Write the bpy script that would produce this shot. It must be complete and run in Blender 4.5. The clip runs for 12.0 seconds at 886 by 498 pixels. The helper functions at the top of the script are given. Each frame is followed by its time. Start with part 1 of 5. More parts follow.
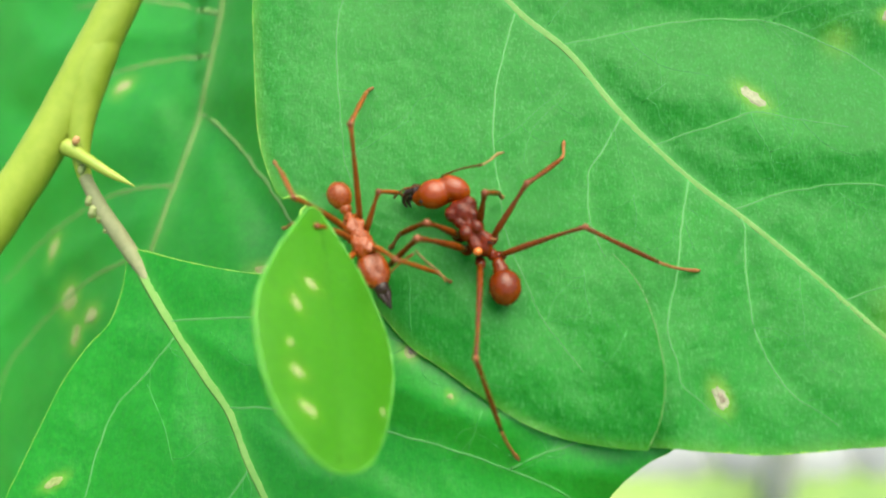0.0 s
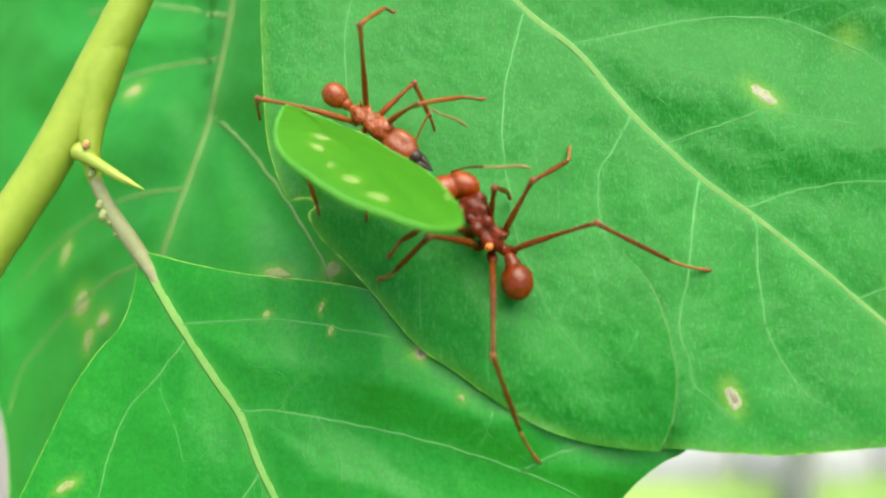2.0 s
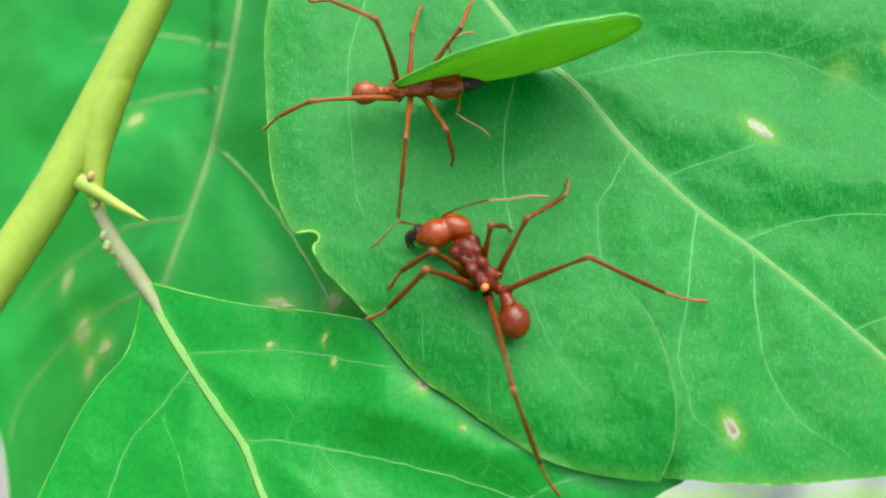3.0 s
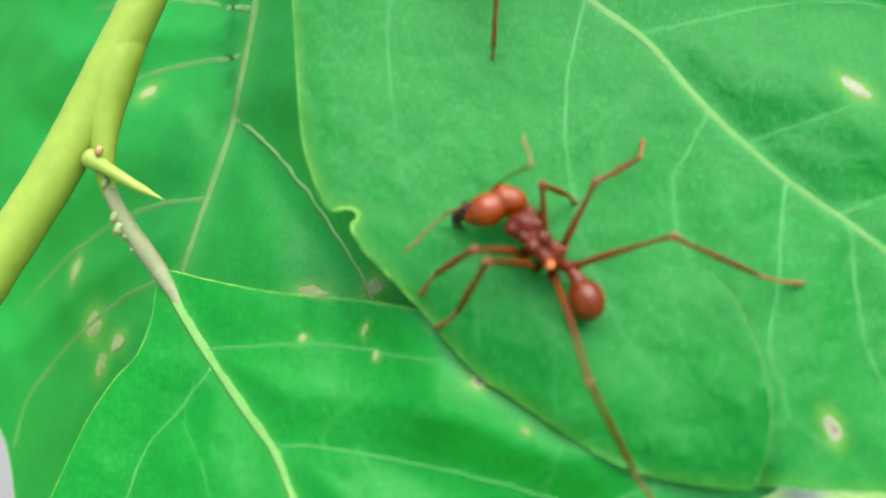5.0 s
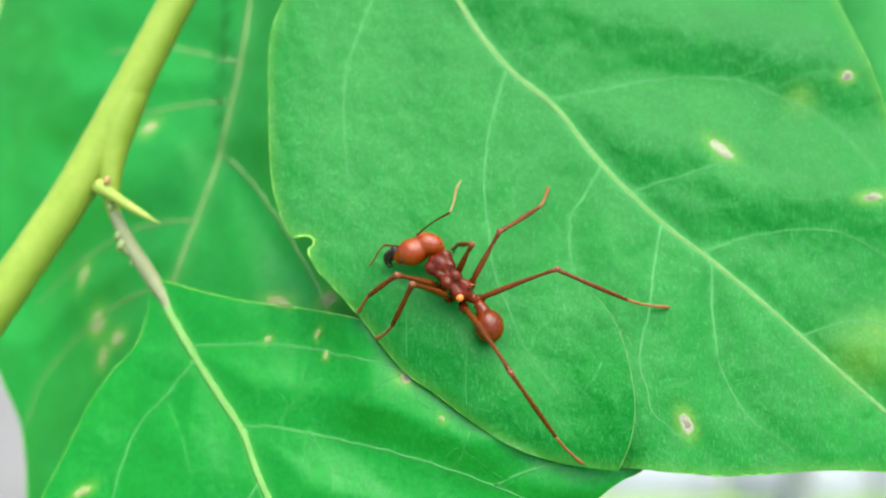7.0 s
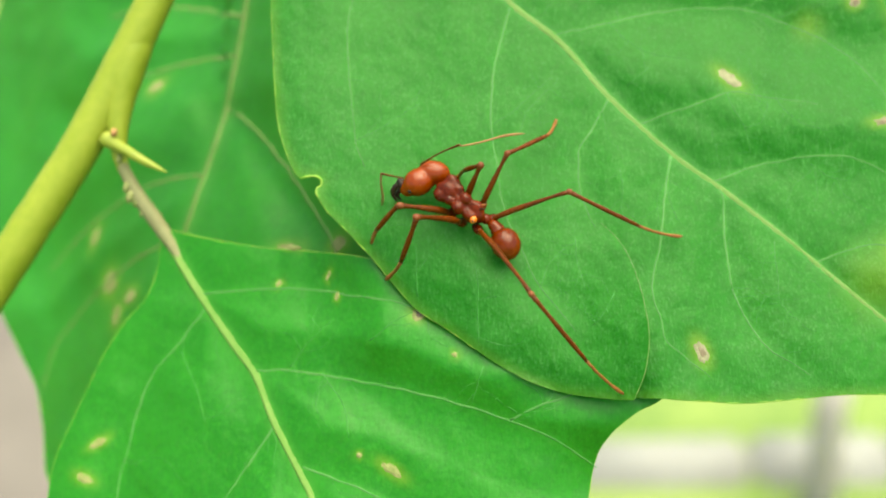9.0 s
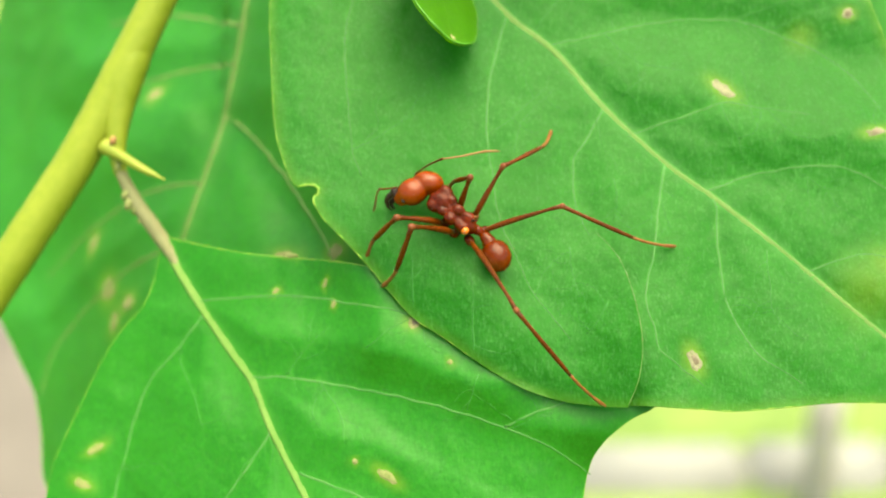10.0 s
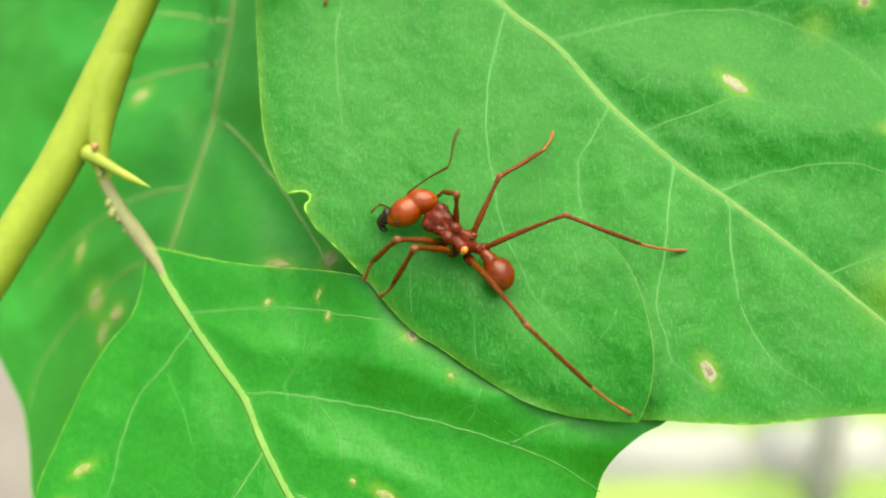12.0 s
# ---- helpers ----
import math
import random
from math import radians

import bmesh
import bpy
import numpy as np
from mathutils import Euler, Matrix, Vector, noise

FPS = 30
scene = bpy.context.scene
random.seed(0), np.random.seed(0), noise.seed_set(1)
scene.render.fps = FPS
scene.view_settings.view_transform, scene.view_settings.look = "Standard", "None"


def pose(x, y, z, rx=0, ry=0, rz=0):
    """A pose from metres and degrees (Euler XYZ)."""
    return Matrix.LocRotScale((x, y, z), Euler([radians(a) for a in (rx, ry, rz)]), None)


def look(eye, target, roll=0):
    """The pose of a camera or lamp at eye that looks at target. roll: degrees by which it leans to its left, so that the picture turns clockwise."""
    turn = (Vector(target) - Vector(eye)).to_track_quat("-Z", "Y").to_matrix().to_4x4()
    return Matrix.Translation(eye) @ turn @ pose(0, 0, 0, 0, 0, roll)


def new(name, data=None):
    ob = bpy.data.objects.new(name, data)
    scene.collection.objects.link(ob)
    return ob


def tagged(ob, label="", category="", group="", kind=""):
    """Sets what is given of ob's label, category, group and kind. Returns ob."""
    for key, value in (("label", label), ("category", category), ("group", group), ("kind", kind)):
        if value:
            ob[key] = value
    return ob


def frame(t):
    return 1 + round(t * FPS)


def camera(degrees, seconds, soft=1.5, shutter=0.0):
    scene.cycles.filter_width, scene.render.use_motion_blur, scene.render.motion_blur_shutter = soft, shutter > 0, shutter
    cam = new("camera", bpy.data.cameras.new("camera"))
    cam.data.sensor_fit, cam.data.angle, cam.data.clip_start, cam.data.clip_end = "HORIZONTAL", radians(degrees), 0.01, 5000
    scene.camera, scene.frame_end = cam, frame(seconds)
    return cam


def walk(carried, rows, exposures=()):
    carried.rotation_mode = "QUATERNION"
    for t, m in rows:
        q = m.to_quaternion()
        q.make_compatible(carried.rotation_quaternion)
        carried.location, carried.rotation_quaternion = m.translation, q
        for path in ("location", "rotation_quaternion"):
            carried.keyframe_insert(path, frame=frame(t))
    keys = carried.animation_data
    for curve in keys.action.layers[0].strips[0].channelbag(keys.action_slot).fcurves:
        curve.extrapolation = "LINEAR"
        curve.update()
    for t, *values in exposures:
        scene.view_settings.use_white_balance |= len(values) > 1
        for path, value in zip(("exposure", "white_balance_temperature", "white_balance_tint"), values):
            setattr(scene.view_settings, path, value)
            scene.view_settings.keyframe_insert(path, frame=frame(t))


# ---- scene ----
from mathutils import geometry

MM = 0.001
cam = camera(39.4, 12.0, soft=2.0)
METRES, EYE, TILT, LEAN, TURN = 0.049, 1.0, -35.0, 0.0, 0.0
ROWS = [
    (0.0, 0.0, 0.0, 0.0, 0.0, 0.0, -0.0),
    (0.5, 0.0192, 0.0076, 0.0097, 0.5, -0.0, 0.28),
    (1.0, 0.0134, 0.0048, -0.0199, 0.47, 0.75, 0.34),
    (1.5, -0.0028, 0.0134, -0.0525, 0.51, 1.03, 0.51),
    (2.0, 0.0081, 0.0044, -0.0038, 0.78, 0.21, 0.42),
    (2.5, -0.0019, -0.0032, 0.006, 0.66, 0.68, 0.5),
    (3.0, -0.0083, -0.0147, 0.0171, 0.2, 0.85, 0.42),
    (3.5, -0.0095, -0.0128, 0.0049, 0.75, 1.21, 0.55),
    (5.5, -0.0597, 0.1844, 0.0097, 0.78, 0.26, 1.02),
    (6.0, -0.0502, 0.1545, 0.0427, 0.38, 0.15, 0.39),
    (6.5, -0.0272, -0.017, 0.0591, 0.17, 0.38, -0.55),
    (7.0, 0.0307, -0.1482, 0.0252, 0.86, 0.74, -0.68),
    (7.5, 0.0589, -0.1507, -0.0123, 1.09, 0.35, 0.07),
    (9.5, 0.0382, -0.142, -0.059, 1.8, 0.93, 1.02),
    (10.0, 0.0435, -0.1518, -0.0505, 1.59, 0.98, 0.81),
    (10.5, 0.0409, -0.0665, -0.0361, 1.79, 0.84, 1.02),
    (11.0, 0.0425, -0.0724, -0.0315, 2.07, 1.0, 1.15),
    (11.5, 0.05, -0.0751, -0.029, 1.58, 0.86, 1.1),
    (12.0, 0.0485, -0.0748, -0.0244, 1.8, 0.39, 1.64),
]
SPRIG = pose(0, 0, EYE, TILT, LEAN, TURN)
walk(cam, [(t, SPRIG @ pose(METRES * x, METRES * y, METRES * z, 90 + pitch, roll, yaw)) for t, x, y, z, yaw, pitch, roll in ROWS],
     exposures=[(0.0, 1.79, 6700, -6), (1.0, 1.79, 6700, -6), (1.5, 1.69, 6390, -6), (2.0, 1.79, 6750, -6), (2.5, 1.81, 6700, -6), (3.0, 1.81, 6050, -7), (3.7, 1.81, 5850, -7), (5.5, 1.85, 5920, -5), (7.0, 1.87, 5920, -5), (7.7, 1.57, 5600, -9),
                (9.3, 1.72, 8500, -9), (10.6, 1.90, 8800, -8), (12.0, 1.84, 7900, -8)])
cam.data.dof.use_dof = True
cam.data.dof.focus_distance = 0.0716
cam.data.dof.aperture_fstop = 28.0

# ---- sky and sun: a bright, hazy sky with a veiled sun high above ----
world = bpy.data.worlds.new("sky")
scene.world = world
world.use_nodes = True
wn = world.node_tree.nodes
sky = wn.new("ShaderNodeTexSky")
sky.sky_type = "NISHITA"
sky.sun_disc = False
sky.sun_elevation, sky.sun_rotation = radians(79.7), radians(96.7)
sky.dust_density = 4.0
world.node_tree.links.new(sky.outputs[0], wn["Background"].inputs[0])
wn["Background"].inputs[1].default_value = 0.15
sun_data = bpy.data.lights.new("sun", "SUN")
sun_data.energy, sun_data.angle, sun_data.color = 2.5, radians(80), (1.0, 0.96, 0.9)
sun = new("sun", sun_data)
sun.matrix_world = look((0.85, -0.1, 4.7), (0, 0, 0))


# ---- materials ----
def nodes_of(name):
    m = bpy.data.materials.new(name)
    m.use_nodes = True
    nt = m.node_tree
    return m, nt, nt.nodes["Principled BSDF"], nt.nodes["Material Output"]


def add(nt, kind, **inputs):
    n = nt.nodes.new(kind)
    for k, v in inputs.items():
        n.inputs[k.replace("_", " ")].default_value = v
    return n


def ramp(nt, fac, stops):
    r = nt.nodes.new("ShaderNodeValToRGB")
    els = r.color_ramp.elements
    while len(els) < len(stops):
        els.new(0.5)
    for e, (p, c) in zip(els, stops):
        e.position, e.color = p, (*c, 1)
    nt.links.new(fac, r.inputs[0])
    return r.outputs[0]


def mix(nt, fac, a, b, mode="MIX"):
    n = nt.nodes.new("ShaderNodeMix")
    n.data_type, n.blend_type = "RGBA", mode
    for sock, v in ((n.inputs[0], fac), (n.inputs[6], a), (n.inputs[7], b)):
        if isinstance(v, bpy.types.NodeSocket):
            nt.links.new(v, sock)
        elif isinstance(v, (int, float)):
            sock.default_value = v
        else:
            sock.default_value = (*v, 1)
    return n.outputs[2]


def leaf_material(name, dark, light, vein, gloss=0.38, through_light=0.3, net=0.10, shine=0.22, glow=(0.08, 0.40, 0.01), grain=0.42, relief=0.6, streaky=0.4):
    m, nt, bsdf, out = nodes_of(name)
    co = nt.nodes.new("ShaderNodeTexCoord").outputs["Object"]
    big = add(nt, "ShaderNodeTexNoise", Scale=160.0, Detail=3.0)
    small = add(nt, "ShaderNodeTexNoise", Scale=3400.0, Detail=4.0, Roughness=0.65)
    warp = add(nt, "ShaderNodeTexNoise", Scale=700.0, Detail=2.0)
    net1 = add(nt, "ShaderNodeTexVoronoi", Scale=520.0)
    net2 = add(nt, "ShaderNodeTexVoronoi", Scale=1500.0)
    net1.feature = net2.feature = "DISTANCE_TO_EDGE"
    for n in (big, small, warp):
        nt.links.new(co, n.inputs["Vector"])
    bent = mix(nt, 0.0004, co, warp.outputs["Color"], "ADD")
    for n in (net1, net2):
        nt.links.new(bent, n.inputs["Vector"])
    stretch = nt.nodes.new("ShaderNodeVectorMath")
    stretch.operation = "MULTIPLY"
    stretch.inputs[1].default_value = (7500, 7500, 1900)
    nt.links.new(bent, stretch.inputs[0])
    streak = add(nt, "ShaderNodeTexNoise", Scale=1.0, Detail=3.0, Roughness=0.6)
    nt.links.new(stretch.outputs[0], streak.inputs["Vector"])
    col = ramp(nt, big.outputs["Fac"], ((0.3, dark), (0.7, light)))
    fleck = add(nt, "ShaderNodeTexNoise", Scale=5600.0, Detail=2.0, Roughness=0.5)
    wrinkle = add(nt, "ShaderNodeTexNoise", Scale=1500.0, Detail=2.0, Roughness=0.5)
    for n in (fleck, wrinkle):
        nt.links.new(co, n.inputs["Vector"])
    col = mix(nt, ramp(nt, streak.outputs["Fac"], ((0.55, (0, 0, 0)), (0.63, (streaky,) * 3))), col, vein)
    col = mix(nt, ramp(nt, fleck.outputs["Fac"], ((0.58, (0, 0, 0)), (0.74, (streaky * 0.5,) * 3))), col, vein)
    col = mix(nt, grain, col, ramp(nt, small.outputs["Fac"], ((0.3, [c * 0.6 for c in dark]), (0.7, [c * 1.3 for c in light]))))
    line1 = ramp(nt, net1.outputs["Distance"], ((0.0, (1, 1, 1)), (0.045, (0, 0, 0))))
    line2 = ramp(nt, net2.outputs["Distance"], ((0.0, (1, 1, 1)), (0.06, (0, 0, 0))))
    fade = mix(nt, 1.0, line1, ramp(nt, big.outputs["Fac"], ((0.42, (0.1, 0.1, 0.1)), (0.62, (0.9, 0.9, 0.9)))), "MULTIPLY")
    col = mix(nt, mix(nt, net, (0, 0, 0), fade), col, vein)
    col = mix(nt, mix(nt, net * 0.5, (0, 0, 0), line2), col, vein)
    rib = nt.nodes.new("ShaderNodeAttribute")
    rib.attribute_name = "rib"
    col = mix(nt, rib.outputs["Fac"], col, vein)
    halo = nt.nodes.new("ShaderNodeAttribute")
    halo.attribute_name = "halo"
    col = mix(nt, halo.outputs["Fac"], col, (0.22, 0.32, 0.03))
    nt.links.new(col, bsdf.inputs["Base Color"])
    rough = ramp(nt, small.outputs["Fac"], ((0.3, (gloss - 0.06,) * 3), (0.7, (gloss + 0.12,) * 3)))
    nt.links.new(rough, bsdf.inputs["Roughness"])
    bsdf.inputs["Specular IOR Level"].default_value = shine
    h = mix(nt, 0.4, mix(nt, 0.12, small.outputs["Color"], line1), mix(nt, 0.12, streak.outputs["Color"], line2))
    cell = ramp(nt, net1.outputs["Distance"], ((0.0, (0, 0, 0)), (0.30, (1, 1, 1))))
    coarse = add(nt, "ShaderNodeBump", Strength=0.27 * relief, Distance=0.00016)
    nt.links.new(cell, coarse.inputs["Height"])
    folds = add(nt, "ShaderNodeBump", Strength=0.3 * relief, Distance=0.00012)
    nt.links.new(wrinkle.outputs["Fac"], folds.inputs["Height"])
    nt.links.new(coarse.outputs[0], folds.inputs["Normal"])
    bump = add(nt, "ShaderNodeBump", Strength=relief, Distance=0.00012)
    nt.links.new(folds.outputs[0], bump.inputs["Normal"])
    nt.links.new(h, bump.inputs["Height"])
    nt.links.new(bump.outputs[0], bsdf.inputs["Normal"])
    tr = nt.nodes.new("ShaderNodeBsdfTranslucent")
    nt.links.new(mix(nt, 0.5, col, glow), tr.inputs["Color"])
    sh = nt.nodes.new("ShaderNodeMixShader")
    sh.inputs[0].default_value = through_light
    nt.links.new(bsdf.outputs[0], sh.inputs[1])
    nt.links.new(tr.outputs[0], sh.inputs[2])
    nt.links.new(sh.outputs[0], out.inputs["Surface"])
    return m


def rough_material(name, dark, light, scale, roughness=0.5, bump=0.4, depth=0.0001, detail=4.0, specular=0.5):
    m, nt, bsdf, out = nodes_of(name)
    bsdf.inputs["Specular IOR Level"].default_value = specular
    co = nt.nodes.new("ShaderNodeTexCoord").outputs["Object"]
    a = add(nt, "ShaderNodeTexNoise", Scale=scale, Detail=detail)
    b = add(nt, "ShaderNodeTexNoise", Scale=scale * 7, Detail=3.0)
    for n in (a, b):
        nt.links.new(co, n.inputs["Vector"])
    col = ramp(nt, a.outputs["Fac"], ((0.32, dark), (0.68, light)))
    col = mix(nt, 0.38, col, ramp(nt, b.outputs["Fac"], ((0.35, dark), (0.65, light))))
    nt.links.new(col, bsdf.inputs["Base Color"])
    nt.links.new(ramp(nt, b.outputs["Fac"], ((0.3, (max(roughness - 0.1, 0.05),) * 3), (0.7, (roughness + 0.1,) * 3))), bsdf.inputs["Roughness"])
    bp = add(nt, "ShaderNodeBump", Strength=bump, Distance=depth)
    nt.links.new(mix(nt, 0.5, a.outputs["Color"], b.outputs["Color"]), bp.inputs["Height"])
    nt.links.new(bp.outputs[0], bsdf.inputs["Normal"])
    return m


mat_main = leaf_material("leaf_upper", (0.008, 0.126, 0.007), (0.015, 0.168, 0.011), (0.060, 0.240, 0.05), 0.40, 0.46, net=0.10, shine=0.22, grain=0.36, relief=1.0, streaky=0.75)
mat_low = leaf_material("leaf_lower", (0.009, 0.150, 0.007), (0.017, 0.202, 0.010), (0.06, 0.25, 0.03), 0.40, 0.36, net=0.08, shine=0.33, relief=0.5, grain=0.4)
mat_back = leaf_material("leaf_back", (0.011, 0.165, 0.009), (0.024, 0.232, 0.015), (0.07, 0.26, 0.04), 0.46, 0.36, net=0.05, shine=0.42, relief=0.25)
mat_frag = leaf_material("leaf_cut", (0.038, 0.17, 0.006), (0.064, 0.22, 0.010), (0.12, 0.28, 0.03), 0.45, 0.56, 0.04, glow=(0.50, 0.80, 0.13))
mat_vein = rough_material("leaf_vein", (0.068, 0.160, 0.030), (0.110, 0.188, 0.052), 700, 0.6, 0.5, 0.00006, specular=0.2)
mat_fine = rough_material("leaf_fine_vein", (0.036, 0.160, 0.030), (0.070, 0.190, 0.050), 600, 0.6, 0.4, 0.00005, specular=0.2)
mat_finest = rough_material("leaf_finest_vein", (0.018, 0.150, 0.016), (0.042, 0.185, 0.032), 600, 0.6, 0.4, 0.00005, specular=0.25)
mat_core = rough_material("scar_core", (0.085, 0.068, 0.045), (0.185, 0.155, 0.110), 1900, 0.85, 0.8, 0.0001, specular=0.1)
mat_margin = rough_material("leaf_margin", (0.055, 0.215, 0.010), (0.190, 0.290, 0.040), 900, 0.5, 0.3, 0.00005, specular=0.3)
mat_scar = rough_material("leaf_scar", (0.085, 0.095, 0.040), (0.215, 0.205, 0.135), 1500, 0.8, 0.8, 0.0001, specular=0.2)
mat_tan = rough_material("leaf_tan_blotch", (0.115, 0.155, 0.038), (0.215, 0.215, 0.095), 1100, 0.75, 0.5, 0.00006, specular=0.2)
mat_cut_rim = rough_material("cut_rim", (0.035, 0.165, 0.004), (0.06, 0.21, 0.01), 500, 0.55, 0.3, 0.00005)
mat_bark = rough_material("green_bark", (0.130, 0.175, 0.013), (0.190, 0.225, 0.026), 260, 0.5, 0.4, 0.0001, specular=0.25)
mat_petiole = rough_material("petiole", (0.105, 0.118, 0.048), (0.170, 0.160, 0.085), 420, 0.65, 0.5, 0.0001, specular=0.2)
mat_low_rib = rough_material("leaf_lower_rib", (0.080, 0.178, 0.030), (0.125, 0.208, 0.052), 500, 0.6, 0.5, 0.00006, specular=0.2)
mat_bud = rough_material("bud_scar", (0.22, 0.11, 0.04), (0.34, 0.19, 0.08), 900, 0.6, 0.5, 0.0001, specular=0.3)
mat_thorn = rough_material("thorn", (0.14, 0.18, 0.018), (0.20, 0.225, 0.035), 500, 0.45, 0.3, 0.00005, specular=0.3)
mat_ant = rough_material("ant_shell", (0.105, 0.0125, 0.0004), (0.185, 0.028, 0.0007), 600, 0.17, 0.15, 0.00003, specular=0.27)
mat_ant_dark = rough_material("ant_dark_shell", (0.022, 0.0024, 0.0002), (0.105, 0.0110, 0.0004), 1300, 0.13, 0.7, 0.00006, specular=0.16)
mat_leg = rough_material("ant_leg", (0.048, 0.0098, 0.0008), (0.094, 0.0200, 0.0015), 1500, 0.28, 0.4, 0.00004, specular=0.16)
mat_foot = rough_material("ant_foot", (0.12, 0.040, 0.011), (0.20, 0.078, 0.024), 2500, 0.5, 0.5, 0.00003, specular=0.2)
mat_knee = rough_material("ant_knee", (0.085, 0.020, 0.005), (0.140, 0.036, 0.010), 2500, 0.45, 0.5, 0.00003, specular=0.25)
mat_feeler = rough_material("ant_feeler_tip", (0.14, 0.075, 0.024), (0.215, 0.13, 0.05), 2500, 0.55, 0.5, 0.00003, specular=0.2)
mat_gaster = rough_material("ant_abdomen", (0.060, 0.0075, 0.0004), (0.130, 0.019, 0.0006), 420, 0.17, 0.15, 0.00003, specular=0.22)
mat_carrier = rough_material("carrier_shell", (0.105, 0.016, 0.0008), (0.190, 0.036, 0.0018), 1100, 0.28, 0.4, 0.00006, specular=0.28)
mat_carrier_leg = rough_material("carrier_leg", (0.100, 0.0205, 0.0016), (0.170, 0.039, 0.0034), 1500, 0.35, 0.4, 0.00004, specular=0.2)
mat_black = rough_material("ant_black", (0.010, 0.006, 0.004), (0.022, 0.010, 0.007), 1500, 0.3, 0.2, 0.00002, specular=0.2)
mat_orange = rough_material("ant_orange", (0.36, 0.075, 0.004), (0.48, 0.12, 0.008), 1500, 0.3, 0.2, 0.00002)
mat_grass = rough_material("grass", (0.048, 0.105, 0.014), (0.167, 0.223, 0.048), 9, 0.8, 0.6, 0.01)
mat_soil = rough_material("dry_soil", (0.076, 0.065, 0.061), (0.126, 0.108, 0.101), 6, 0.9, 0.5, 0.01)
mat_stone = rough_material("pale_stone", (0.157, 0.155, 0.149), (0.230, 0.228, 0.219), 5, 0.85, 0.4, 0.005)
mat_post = rough_material("grey_wood", (0.230, 0.204, 0.196), (0.340, 0.306, 0.293), 20, 0.8, 0.5, 0.003)


# ---- shape helpers: millimetres in the sprig's own space (x right, y ahead, z up) ----
def part(name, bm, material, parent, label="", smooth=True):
    me = bpy.data.meshes.new(name)
    bm.to_mesh(me)
    bm.free()
    me.materials.append(material)
    if smooth:
        me.polygons.foreach_set("use_smooth", [True] * len(me.polygons))
    ob = new(name, me)
    ob.parent = parent
    return tagged(ob, label)


def thing(name, place, label, category, group="", kind=""):
    ob = new(name)
    ob.empty_display_size = 0.002
    ob.matrix_world = place
    return tagged(ob, label, category, group, kind)


def spline(points, step, closed=False):
    """Points at even steps along a smooth curve through the given ones."""
    p = np.array(points, float)
    n = len(p)
    dense = []
    for i in range(n if closed else n - 1):
        if closed:
            a, b, c, d = p[i - 1], p[i], p[(i + 1) % n], p[(i + 2) % n]
        else:
            a, b, c, d = p[max(i - 1, 0)], p[i], p[i + 1], p[min(i + 2, n - 1)]
        for s in np.linspace(0, 1, 16, endpoint=False):
            dense.append(0.5 * (2 * b + (c - a) * s + (2 * a - 5 * b + 4 * c - d) * s * s + (3 * b - a - 3 * c + d) * s ** 3))
    dense.append(p[0] if closed else p[-1])
    dense = np.array(dense)
    run = np.r_[0, np.cumsum(np.linalg.norm(np.diff(dense, axis=0), axis=1))]
    m = max(int(run[-1] / step), 3)
    at = np.linspace(0, run[-1], m + 1)
    out = np.stack([np.interp(at, run, dense[:, k]) for k in range(p.shape[1])], 1)
    return out[:-1] if closed else out


def tube(points, radii, sides=8, flat=1.0, closed=False, into=None):
    """A round, tapering tube along points; flat squeezes it along y."""
    pts = [Vector(p) for p in points]
    n = len(pts)
    r = np.interp(np.linspace(0, 1, n), np.linspace(0, 1, len(radii)), radii)
    bm = bmesh.new() if into is None else into
    rings = []
    for i, p in enumerate(pts):
        t = (pts[(i + 1) % n] - pts[i - 1]) if closed else (pts[min(i + 1, n - 1)] - pts[max(i - 1, 0)])
        t.normalize()
        out = Vector((0, -1, 0))
        if abs(t.y) > 0.9:
            out = Vector((1, 0, 0))
        out = (out - t * out.dot(t)).normalized()
        side = t.cross(out)
        rings.append([bm.verts.new((p + side * (math.cos(a) * r[i]) + out * (math.sin(a) * r[i] * flat)) * MM)
                      for a in (2 * math.pi * k / sides for k in range(sides))])
    for i in range(n if closed else n - 1):
        a, b = rings[i], rings[(i + 1) % n]
        for k in range(sides):
            bm.faces.new((a[k], a[(k + 1) % sides], b[(k + 1) % sides], b[k]))
    if not closed:
        for ring, last in ((rings[0], pts[0]), (rings[-1], pts[-1])):
            c = bm.verts.new(last * MM)
            for k in range(sides):
                bm.faces.new((ring[k], ring[(k + 1) % sides], c))
    if into is None:
        bmesh.ops.recalc_face_normals(bm, faces=bm.faces)
    return bm


